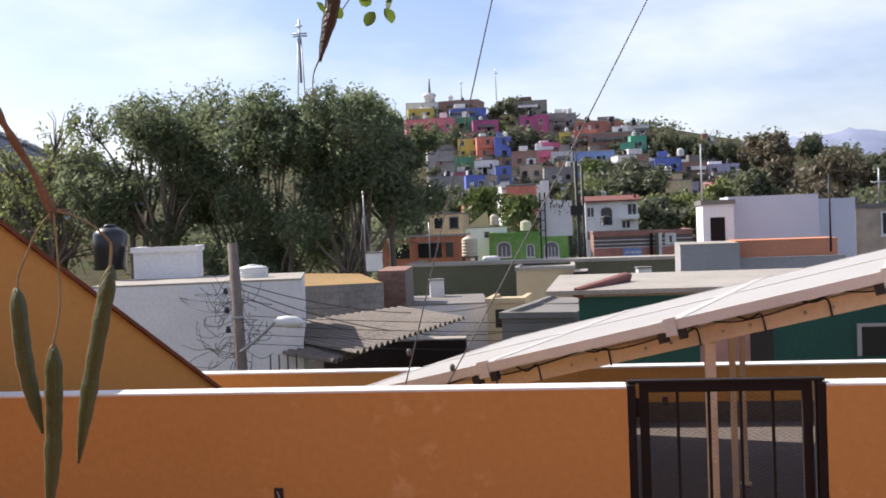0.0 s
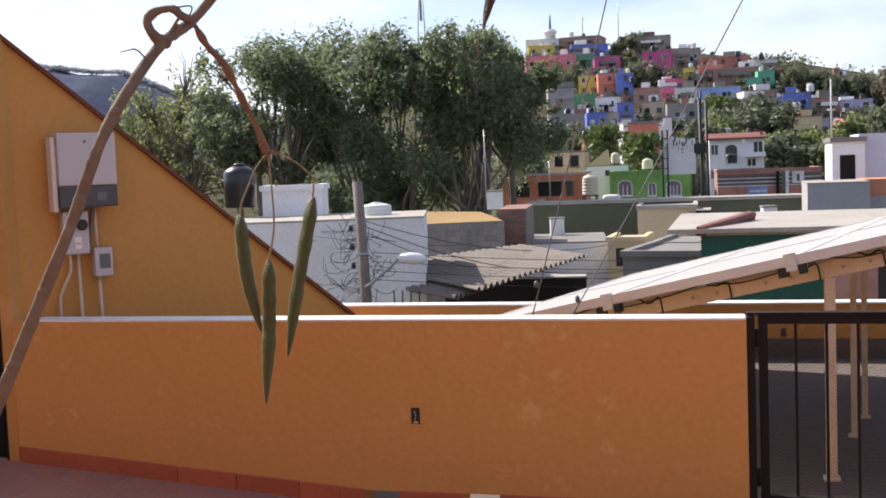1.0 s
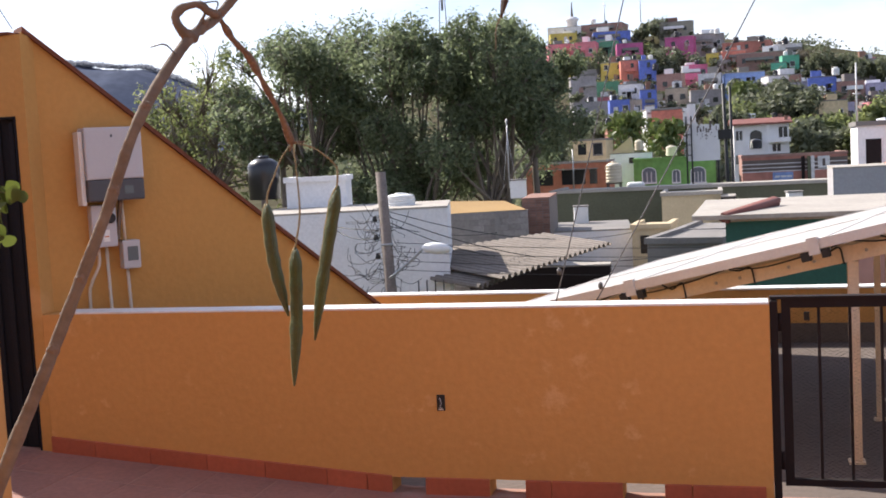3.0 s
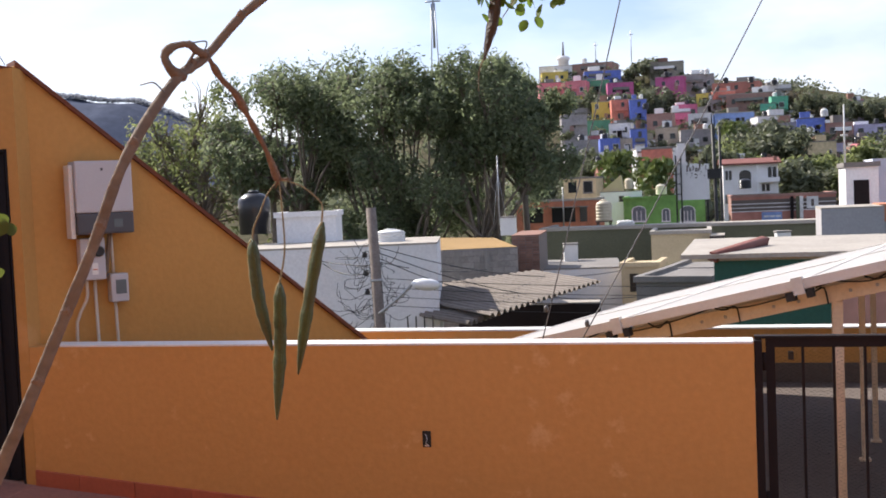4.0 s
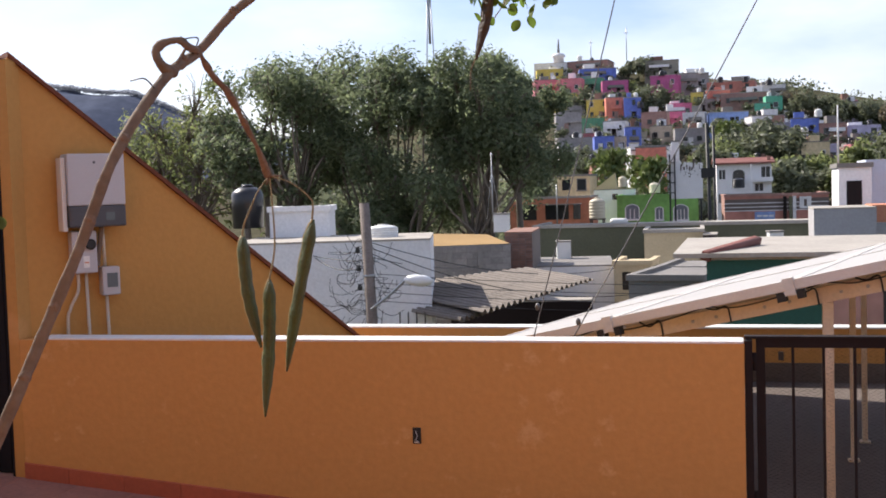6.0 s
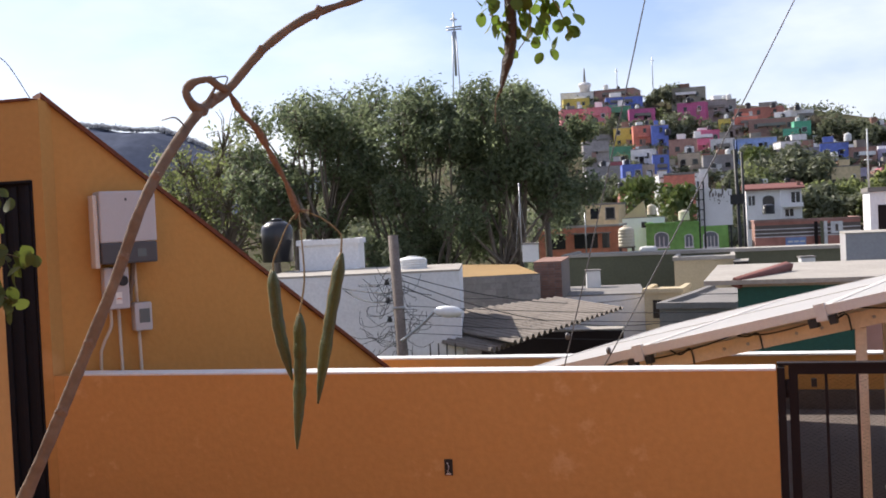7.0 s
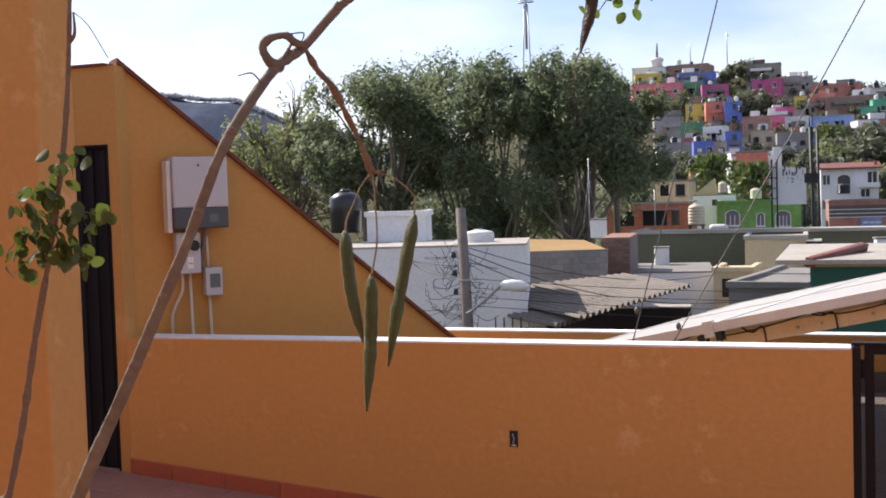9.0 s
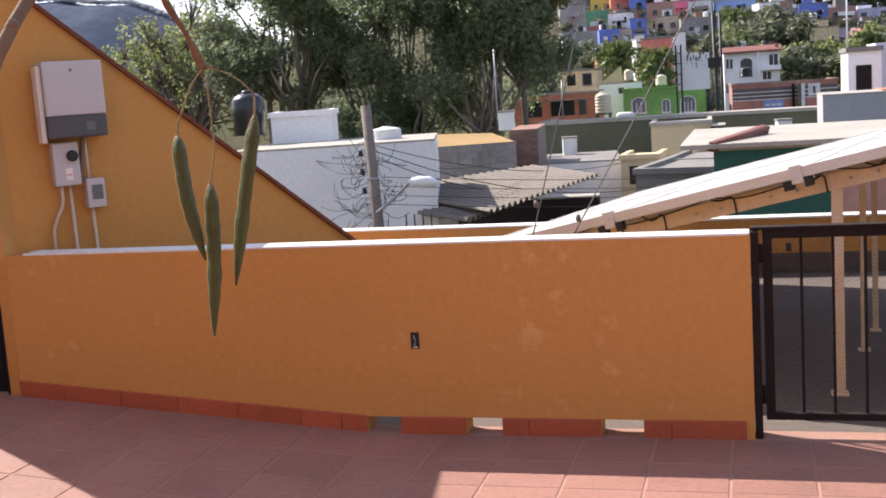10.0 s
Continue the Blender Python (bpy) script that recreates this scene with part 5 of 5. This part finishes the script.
hilltree(16.108, 270, 20.282, 7, BUSH, 2600, 32, BT)
hilltree(20.548, 265, 18.781, 6.5, BUSH, 3200, 33, BT)
hilltree(25.911, 260, 16.903, 6, BUSH, 3000, 34, BT)
hilltree(31.862, 240, 17.297, 7, BROWNLEAF, 3600, 35, "large reddish brown tree on the slope")
hilltree(51.903, 300, 19.915, 6, BUSH, 2600, 36, BT)
hilltree(50.596, 250, 13.754, 7, BUSH, 3000, 37, BT)
hilltree(50.509, 220, 12.023, 6, BUSH, 3000, 38, BT)
hilltree(31.228, 180, 9.988, 8, BROWNLEAF, 2600, 39, "dry brown tree on the slope")
hilltree(12.336, 130, 5.765, 5.0, PALELEAF, 3400, 40, "round dusty green tree behind white rooftops")
hilltree(14.399, 120, 6.616, 3.5, BUSH, 2200, 42, BT)
hilltree(23.325, 120, 5.068, 5.5, BROWNLEAF, 2600, 43, "dry brown tree behind white rooftops")
hilltree(4.915, 130, 1.781, 4.5, BUSH, 2400, 44, BT)
hilltree(7.281, 140, 3.047, 4, PALELEAF, 2200, 45, "dusty green bush on the hillside")
hilltree(-10.706, 118, 1.804, 3, BUSH, 1800, 46, BT)
hilltree(-21.037, 120, 4.032, 4.5, BUSH, 2200, 47, BT)
hilltree(-9.356, 190, 8.104, 4, BUSH, 1800, 48, BT)
tr = random.Random(77)
for k in range(34):
    y = tr.uniform(150, 318)
    x = y * tr.uniform(-0.20, 0.13) + 0
    r = tr.uniform(1.4, 3.0)
    hilltree(x, y, ground_z(x, y) + r * tr.uniform(1.6, 2.4), r, tr.choice((BUSH, BUSH, PALELEAF, BROWNLEAF)), 900, 100 + k, "bushy green tree between hillside houses")
crest = tagged(quads("hill_trees", *CREST, 0.8, FARLEAF, kind="stuff"), "fuzzy line of haze-tinted trees along the far hill", "trees", kind="stuff")
# gas tank on a roof
gas = thing("gas_tank", pose(-7.792, 70, -1.068), "white horizontal gas tank on a flat roof", "gas tank")
part("body", lathe(bmesh.new(), [(0.1, -0.55), (0.24, -0.48), (0.27, -0.3), (0.27, 0.3), (0.24, 0.48), (0.1, 0.55)], 18, Matrix.Translation((0, 0, 0.32)) @ Matrix.Rotation(radians(90), 4, "Y")), WHITETANK, gas)
part("saddle", boxes((-0.35, -0.27, -0.2, 0.2, -0.4, 0.12), (0.27, 0.35, -0.2, 0.2, -0.4, 0.12)), GALV, gas)
rng = np.random.default_rng(19)
pts, nrm = [], []
for fx, fy, fz, fw in FEET:
    for k in range(3):
        r = rng.uniform(0.5, 1.5)
        c = np.array([fx + rng.uniform(-0.7, 0.7) * fw, fy - rng.uniform(0.8, 2.2), fz + r * 0.3 - rng.uniform(0, 0.8)])
        pts.append(rng.normal(0, 1, (70, 3)) * np.array([r, r * 0.7, r * 0.6]) * 0.6 + c)
        nrm.append(rng.normal(0, 1, (70, 3)) + np.array([0, -0.3, 0.7]))
np.random.seed(14)
tagged(quads("garden_shrubs", np.concatenate(pts), np.concatenate(nrm), 0.4, BUSH, kind="stuff"), "green shrubs at the feet of hillside houses", "shrubs", kind="stuff")
tree(0.841, 13, -6.5, 0.412 + 6.5, 0.7, 900, BUSH, "small green shrub behind the roof edge", 8, 0.1, 0.3, 0.8, name="shrub", seed=61)
rng = np.random.default_rng(9)
pts, nrm = [], []
for k in range(900):
    y = rng.uniform(95, 345)
    x = y * rng.uniform(-0.42, 0.26)
    g, r = ground_z(x, y), rng.uniform(0.8, 2.2)
    p = rng.normal(0, 1, (34, 3)) * np.array([r, r, r * 0.6]) * 0.6 + np.array([x, y, g + r * 0.5])
    pts.append(p)
    nrm.append(rng.normal(0, 1, (34, 3)) + np.array([0, 0, 0.6]))
np.random.seed(4)
scrub = quads("hillside_scrub", np.concatenate(pts), np.concatenate(nrm), 0.6, BUSH, kind="stuff")
tagged(scrub, "green scrub lightened for haze on the hillside", "shrubs", kind="stuff")

# ---- near branch with pods ----
branch = thing("moringa_branch", pose(0, 0, 0), "bare arching moringa branch with hanging green pods", "branch")
BR = [(-1.59, 1.2, 1.019), (-1.542, 1.2, 1.174), (-1.48, 1.2, 1.304), (-1.434, 1.22, 1.408), (-1.4, 1.25, 1.505), (-1.362, 1.28, 1.611), (-1.327, 1.32, 1.732), (-1.305, 1.42, 1.838), (-1.292, 1.5, 1.883), (-1.252, 1.55, 1.948), (-1.202, 1.6, 1.997), (-1.143, 1.65, 2.027), (-1.081, 1.7, 2.057), (-1.018, 1.72, 2.069), (-0.967, 1.74, 2.056), (-0.917, 1.75, 2.054), (-0.887, 1.75, 2.079)]
BR[0:1] = [Vector(BR[0]) + Vector((-0.08, -0.02, -0.75)), BR[0]]
BR[0].z = floor_z(BR[0].x) - 0.01
line = smooth_line(BR, 8)
bm = bmesh.new()
tube(bm, line[:73], 0.0094, 0.0072, 12, wobble=0.2)
tube(bm, line[72:], 0.0072, 0.0040, 10, wobble=0.25)
part("stem", bm, BARK, branch)
for i in (27, 35, 42, 50, 57, 68, 79, 90):
    part("node", lathe(bmesh.new(), [(0.004, -0.01), (0.0097 - i * 0.00004, -0.004), (0.0102 - i * 0.00004, 0.002), (0.005, 0.012)], 10, Matrix.Translation(line[i]) @ Matrix.Rotation(radians(28), 4, "Y")), TWIG, branch)
LOOP = [(-1.3, 1.44, 1.846), (-1.307, 1.42, 1.853), (-1.318, 1.42, 1.874), (-1.31, 1.43, 1.888), (-1.295, 1.45, 1.893), (-1.293, 1.47, 1.886), (-1.287, 1.49, 1.882)]
part("loop_twig", tube(bmesh.new(), smooth_line(LOOP, 3), 0.0074, 0.0048, 8, wobble=0.8), BARK, branch, "bent dry twig forming a loop")
part("loop_twig", tube(bmesh.new(), smooth_line([(-1.299, 1.44, 1.855), (-1.297, 1.45, 1.867), (-1.297, 1.47, 1.884)], 4), 0.0026, 0.0022, 8), TWIG, branch)
part("thread", tube(bmesh.new(), smooth_line([(-1.291, 1.45, 1.895), (-1.282, 1.48, 1.899), (-1.289, 1.48, 1.881)], 5), 0.0012, sides=5), WIRE, branch)
part("tendril", tube(bmesh.new(), smooth_line([(-1.336, 1.38, 1.832), (-1.315, 1.38, 1.834), (-1.307, 1.39, 1.823), (-1.304, 1.4, 1.815)], 5), 0.0012, sides=5), WIRE, branch)
part("side_twig", tube(bmesh.new(), smooth_line([(-1.292, 1.5, 1.882), (-1.291, 1.54, 1.852), (-1.287, 1.58, 1.831), (-1.287, 1.62, 1.8), (-1.286, 1.64, 1.781), (-1.284, 1.68, 1.744), (-1.286, 1.72, 1.702)], 6), 0.0046, 0.005, 10, wobble=0.9), TWIG, branch, "knotted brown side twig")
part("stalk", tube(bmesh.new(), smooth_line([(-1.285, 1.72, 1.7), (-1.302, 1.71, 1.674), (-1.316, 1.71, 1.646), (-1.329, 1.71, 1.619), (-1.332, 1.71, 1.593)], 6), 0.0010, 0.0019, 7), STALK, branch)
part("stalk", tube(bmesh.new(), smooth_line([(-1.283, 1.72, 1.7), (-1.28, 1.72, 1.65), (-1.279, 1.72, 1.582), (-1.292, 1.72, 1.522)], 6), 0.0011, 0.0019, 7), STALK, branch)
part("stalk", tube(bmesh.new(), smooth_line([(-1.281, 1.72, 1.7), (-1.257, 1.73, 1.692), (-1.237, 1.735, 1.679), (-1.22, 1.74, 1.661), (-1.216, 1.74, 1.65), (-1.219, 1.74, 1.621)], 6), 0.0010, 0.0019, 7), STALK, branch)
for a in (0.4, 2.2, 4.1):
    part("stub", tube(bmesh.new(), [Vector((-1.283, 1.72, 1.7)), Vector((-1.283, 1.72, 1.7)) + Vector((0.02 * math.cos(a), 0.01, 0.012 * math.sin(a) - 0.004))], 0.003, 0.001, 6), TWIG, branch)


def pod(a, b, c, r, label, mat, ridge_mat, seed):
    """A three-ridged hanging pod bowed through b."""
    pts = smooth_line([a, b, c], 14)
    p = part("pod", bmesh.new(), mat, branch, label)
    bm = bmesh.new()
    rings, crest = [], [[], [], []]
    n, S = len(pts), 18
    for i, q in enumerate(pts):
        u = i / (n - 1)
        prof = min(1, (u / 0.10) ** 0.55 if u > 0 else 0) * (1 - max(0, (u - 0.55) / 0.45) ** 2.2 * 0.93)
        rr = max(0.0012, r * prof * (1 + 0.05 * math.sin(u * 40 + seed) + 0.09 * noise.noise(Vector((u * 9, seed * 3.1, 0)))))
        d = (pts[min(i + 1, n - 1)] - pts[max(i - 1, 0)]).normalized()
        ax = d.cross(Vector((0, 1, 0))).normalized()
        ay = d.cross(ax)
        ring = []
        for k in range(S):
            t = 2 * math.pi * k / S
            w = 1 + 0.14 * math.cos(3 * (t - math.pi))
            v = q + (ax * math.cos(t) + ay * math.sin(t)) * rr * w
            ring.append(bm.verts.new(v))
        for j in range(3):
            t = math.pi + 2 * math.pi * j / 3
            crest[j].append(q + (ax * math.cos(t) + ay * math.sin(t)) * rr * 1.15)
        rings.append(ring)
    for q, w in zip(rings, rings[1:]):
        for k in range(S):
            bm.faces.new((q[k], q[(k + 1) % S], w[(k + 1) % S], w[k])).smooth = True
    bm.faces.new(rings[0][::-1]), bm.faces.new(rings[-1])
    bm.to_mesh(p.data)
    bm.free()
    # seams are real; the left one's pale colour stands in for rim light
    for j in range(3):
        part("ridge", tube(bmesh.new(), crest[j], 0.0021 if j == 0 else 0.0008, 0.0008, 6, wobble=0.5), ridge_mat if j == 0 else mat, p, "seam coloured pale as rim light" if j == 0 else "")
    return p


pod((-1.332, 1.71, 1.602), (-1.325, 1.71, 1.507), (-1.306, 1.71, 1.415), 0.0098, "long green pod with one seam pale as rim light", POD, RIDGE, 1)
pod((-1.29, 1.72, 1.528), (-1.295, 1.72, 1.418), (-1.308, 1.72, 1.296), 0.0098, "long green pod with one seam pale as rim light", POD, RIDGE, 2)
pod((-1.216, 1.74, 1.626), (-1.248, 1.74, 1.492), (-1.274, 1.74, 1.37), 0.0095, "long green pod with one seam pale as rim light", POD, RIDGE, 3)
pod((-0.91, 1.75, 2.055), (-0.909, 1.75, 1.962), (-0.932, 1.75, 1.875), 0.0085, "dry dark brown pod with a thin tail", DARKPOD, DARKPOD, 4)
part("pod_tail", tube(bmesh.new(), smooth_line([(-0.931, 1.75, 1.881), (-0.941, 1.75, 1.859), (-0.943, 1.75, 1.826)], 5), 0.0012, 0.0006, 5), TWIG, branch)


def leaflet(parent, at, size, seed, mat):
    """One oval leaflet, slightly cupped, on a fine stalk."""
    rnd = random.Random(seed)
    bm = bmesh.new()
    rows = []
    for i in range(7):
        u = i / 6
        w = math.sin(math.pi * min(1, u * 0.97 + 0.02)) ** 0.6 * 0.42
        rows.append([bm.verts.new((w * s, u, 0.22 * w * abs(s) - 0.12 * u * u)) for s in (-1, -0.4, 0.4, 1)])
    for p, q in zip(rows, rows[1:]):
        for k in range(3):
            bm.faces.new((p[k], p[k + 1], q[k + 1], q[k])).smooth = True
    m = Matrix.Translation(at) @ Euler((rnd.uniform(-2.3, -0.5), rnd.uniform(-0.6, 0.6), rnd.uniform(-3.1, 3.1))).to_matrix().to_4x4() @ Matrix.Scale(size * rnd.uniform(0.75, 1.2), 4)
    bmesh.ops.transform(bm, matrix=m, verts=bm.verts)
    return part("leaflet", bm, mat, parent)


def spray(parent, pts, count, spread, size, seed, mat=None):
    rnd = random.Random(seed)
    line = smooth_line(pts, 6)
    count = round(count * 1.4)
    part("leaf_stalk", tube(bmesh.new(), line, 0.0016, 0.0008, 6), STALK, parent)
    for i in range(count):
        q = line[int(rnd.uniform(0.15, 1) * (len(line) - 1))]
        leaflet(parent, q + Vector((rnd.gauss(0, spread), rnd.gauss(0, spread), rnd.gauss(0, spread))), size, seed * 100 + i, mat or LEAF)


spray(branch, [(-0.917, 1.75, 2.054), (-0.939, 1.74, 2.038), (-0.946, 1.73, 2.014)], 12, 0.012, 0.022, 1)
spray(branch, [(-0.912, 1.75, 2.051), (-0.884, 1.76, 2.016), (-0.881, 1.76, 1.974), (-0.903, 1.76, 1.94)], 20, 0.013, 0.023, 2)
spray(branch, [(-0.91, 1.75, 2.055), (-0.872, 1.78, 2.037), (-0.854, 1.79, 1.99)], 16, 0.012, 0.024, 3)
spray(branch, [(-0.91, 1.75, 2.055), (-0.849, 1.78, 2.025), (-0.822, 1.79, 1.966)], 16, 0.013, 0.024, 4)
spray(branch, [(-0.944, 1.75, 2.003), (-0.925, 1.74, 1.985), (-0.922, 1.74, 1.967)], 8, 0.01, 0.02, 5)
spray(branch, [(-0.898, 1.75, 2.053), (-0.867, 1.76, 2.056), (-0.845, 1.76, 2.035)], 12, 0.012, 0.023, 6)

# second stem near the house wall
stem = thing("moringa_sapling", pose(0, 0, 0), "thin brown moringa stem with small green leaves", "sapling")
SL = [(-2.27, 1.9, 0.919), (-2.221, 1.9, 1.057), (-2.176, 1.9, 1.217), (-2.137, 1.9, 1.385), (-2.096, 1.9, 1.538), (-2.064, 1.9, 1.677), (-2.038, 1.9, 1.815), (-2.021, 1.9, 1.963), (-2.009, 1.9, 2.121), (-1.991, 1.9, 2.299)]
SL = [Vector((SL[0][0] - 0.1, SL[0][1], floor_z(SL[0][0]) - 0.01))] + SL
part("stem", tube(bmesh.new(), smooth_line(SL, 8), 0.0085, 0.0045, 10, wobble=0.4), TWIG, stem)
part("stub", tube(bmesh.new(), smooth_line([(-2.018, 1.9, 1.991), (-2.004, 1.9, 2.007), (-2.005, 1.9, 2.05)], 4), 0.005, 0.002, 7), TWIG, stem)
part("thread", tube(bmesh.new(), smooth_line([(-2.005, 1.9, 2.05), (-1.972, 1.9, 2.022), (-1.926, 1.9, 1.952)], 5), 0.001, sides=5), WIRE, stem)
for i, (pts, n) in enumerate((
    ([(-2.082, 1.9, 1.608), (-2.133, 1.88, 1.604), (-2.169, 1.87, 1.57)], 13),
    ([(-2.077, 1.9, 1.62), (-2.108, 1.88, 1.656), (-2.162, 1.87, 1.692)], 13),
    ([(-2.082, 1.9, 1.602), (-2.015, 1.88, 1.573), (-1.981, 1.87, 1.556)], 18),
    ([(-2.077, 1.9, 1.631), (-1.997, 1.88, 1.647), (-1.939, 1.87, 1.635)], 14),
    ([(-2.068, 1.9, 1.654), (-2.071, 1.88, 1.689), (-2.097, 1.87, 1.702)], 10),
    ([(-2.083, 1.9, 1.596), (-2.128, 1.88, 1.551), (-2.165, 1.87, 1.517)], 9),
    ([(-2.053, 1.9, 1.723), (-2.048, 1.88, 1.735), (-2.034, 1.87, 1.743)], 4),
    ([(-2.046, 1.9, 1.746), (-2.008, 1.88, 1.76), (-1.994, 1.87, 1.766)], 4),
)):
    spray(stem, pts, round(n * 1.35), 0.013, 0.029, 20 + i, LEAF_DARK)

# ---- floor and skirting tiles ----
def tile_mesh(name, w, d, h, mat):
    bm = bmesh.new()
    c = 0.004
    lo = [bm.verts.new(v) for v in ((0, 0, 0), (w, 0, 0), (w, d, 0), (0, d, 0))]
    mid = [bm.verts.new(v) for v in ((0, 0, h - c), (w, 0, h - c), (w, d, h - c), (0, d, h - c))]
    hi = [bm.verts.new(v) for v in ((c, c, h), (w - c, c, h), (w - c, d - c, h), (c, d - c, h))]
    for p, q in ((lo, mid), (mid, hi)):
        for i in range(4):
            bm.faces.new((p[i], p[(i + 1) % 4], q[(i + 1) % 4], q[i]))
    bm.faces.new(hi)
    me = bpy.data.meshes.new(name)
    bm.to_mesh(me)
    bm.free()
    me.materials.append(mat)
    return me


tm = tile_mesh("tile", TILE - 0.007, TILE - 0.007, 0.012, TERRA)
slope = math.degrees(math.atan(RISE))
for j in range(13):
    y = WALL_Y - 0.012 - (j + 1) * TILE
    for i in range(-16, 8):
        x = VALLEY_X + 0.005 + i * TILE
        if x + TILE > 3.0 or (x < -3.4 and y < 3.45) or x < -7:
            continue
        t = new("tile", tm)
        t.parent = floor
        if i < 0:
            t.matrix_local = Matrix.Translation((x + 0.004, y, floor_z(x) - 0.008)) @ Matrix.Rotation(math.atan(RISE), 4, "Y")
        else:
            t.matrix_local = Matrix.Translation((x + 0.004, y, -0.008))
# the tiles farther back, joined
vs, fs = [], []
for j in range(13, 27):
    for i in range(-20, 23):
        x, y = VALLEY_X + 0.005 + i * TILE, WALL_Y - 0.012 - (j + 1) * TILE
        b = len(vs)
        for cx, cy in ((0, 0), (TILE - 0.007, 0), (TILE - 0.007, TILE - 0.007), (0, TILE - 0.007)):
            vs.append((x + cx, y + cy, floor_z(x + cx) + 0.004))
        fs.append((b, b + 1, b + 2, b + 3))
for j in range(13):
    for i in list(range(-20, 23)):
        x, y = VALLEY_X + 0.005 + i * TILE, WALL_Y - 0.012 - (j + 1) * TILE
        if not (x + TILE > 3.0 or (x < -3.4 and y < 3.45) or x < -7) and -16 <= i < 8:
            continue
        b = len(vs)
        for cx, cy in ((0, 0), (TILE - 0.007, 0), (TILE - 0.007, TILE - 0.007), (0, TILE - 0.007)):
            vs.append((x + cx, y + cy, floor_z(x + cx) + 0.004))
        fs.append((b, b + 1, b + 2, b + 3))
me = bpy.data.meshes.new("tiles")
me.from_pydata(vs, [], fs)
me.materials.append(TERRA)
rest = new("tiles", me)
rest.parent = floor
rest["kind"] = "stuff"
SK = 0.083
joints = [-4.03, -3.70, -3.37, -3.04, -2.70, -2.485, -2.353, -2.18, -1.853, -1.676, -1.547, -1.206, -1.012, -0.885, -0.553]
prev = END_X
for x in joints:
    if not any(abs(prev - d[0]) < 1e-6 and abs(x - d[1]) < 1e-6 for d in DRAINS):
        bm = bmesh.new()
        za, zb = floor_z(prev), floor_z(x)
        v = [bm.verts.new(q) for q in ((prev + 0.002, WALL_Y - 0.011, za), (x - 0.002, WALL_Y - 0.011, zb), (x - 0.002, WALL_Y - 0.011, zb + SK), (prev + 0.002, WALL_Y - 0.011, za + SK), (prev + 0.002, WALL_Y - 0.001, za), (x - 0.002, WALL_Y - 0.001, zb), (x - 0.002, WALL_Y - 0.001, zb + SK + 0.004), (prev + 0.002, WALL_Y - 0.001, za + SK + 0.004))]
        for q in ((0, 1, 2, 3), (3, 2, 6, 7), (0, 3, 7, 4), (1, 5, 6, 2)):
            bm.faces.new([v[k] for k in q])
        part("skirting_tile", bm, SKIRT, parapet)
    prev = x
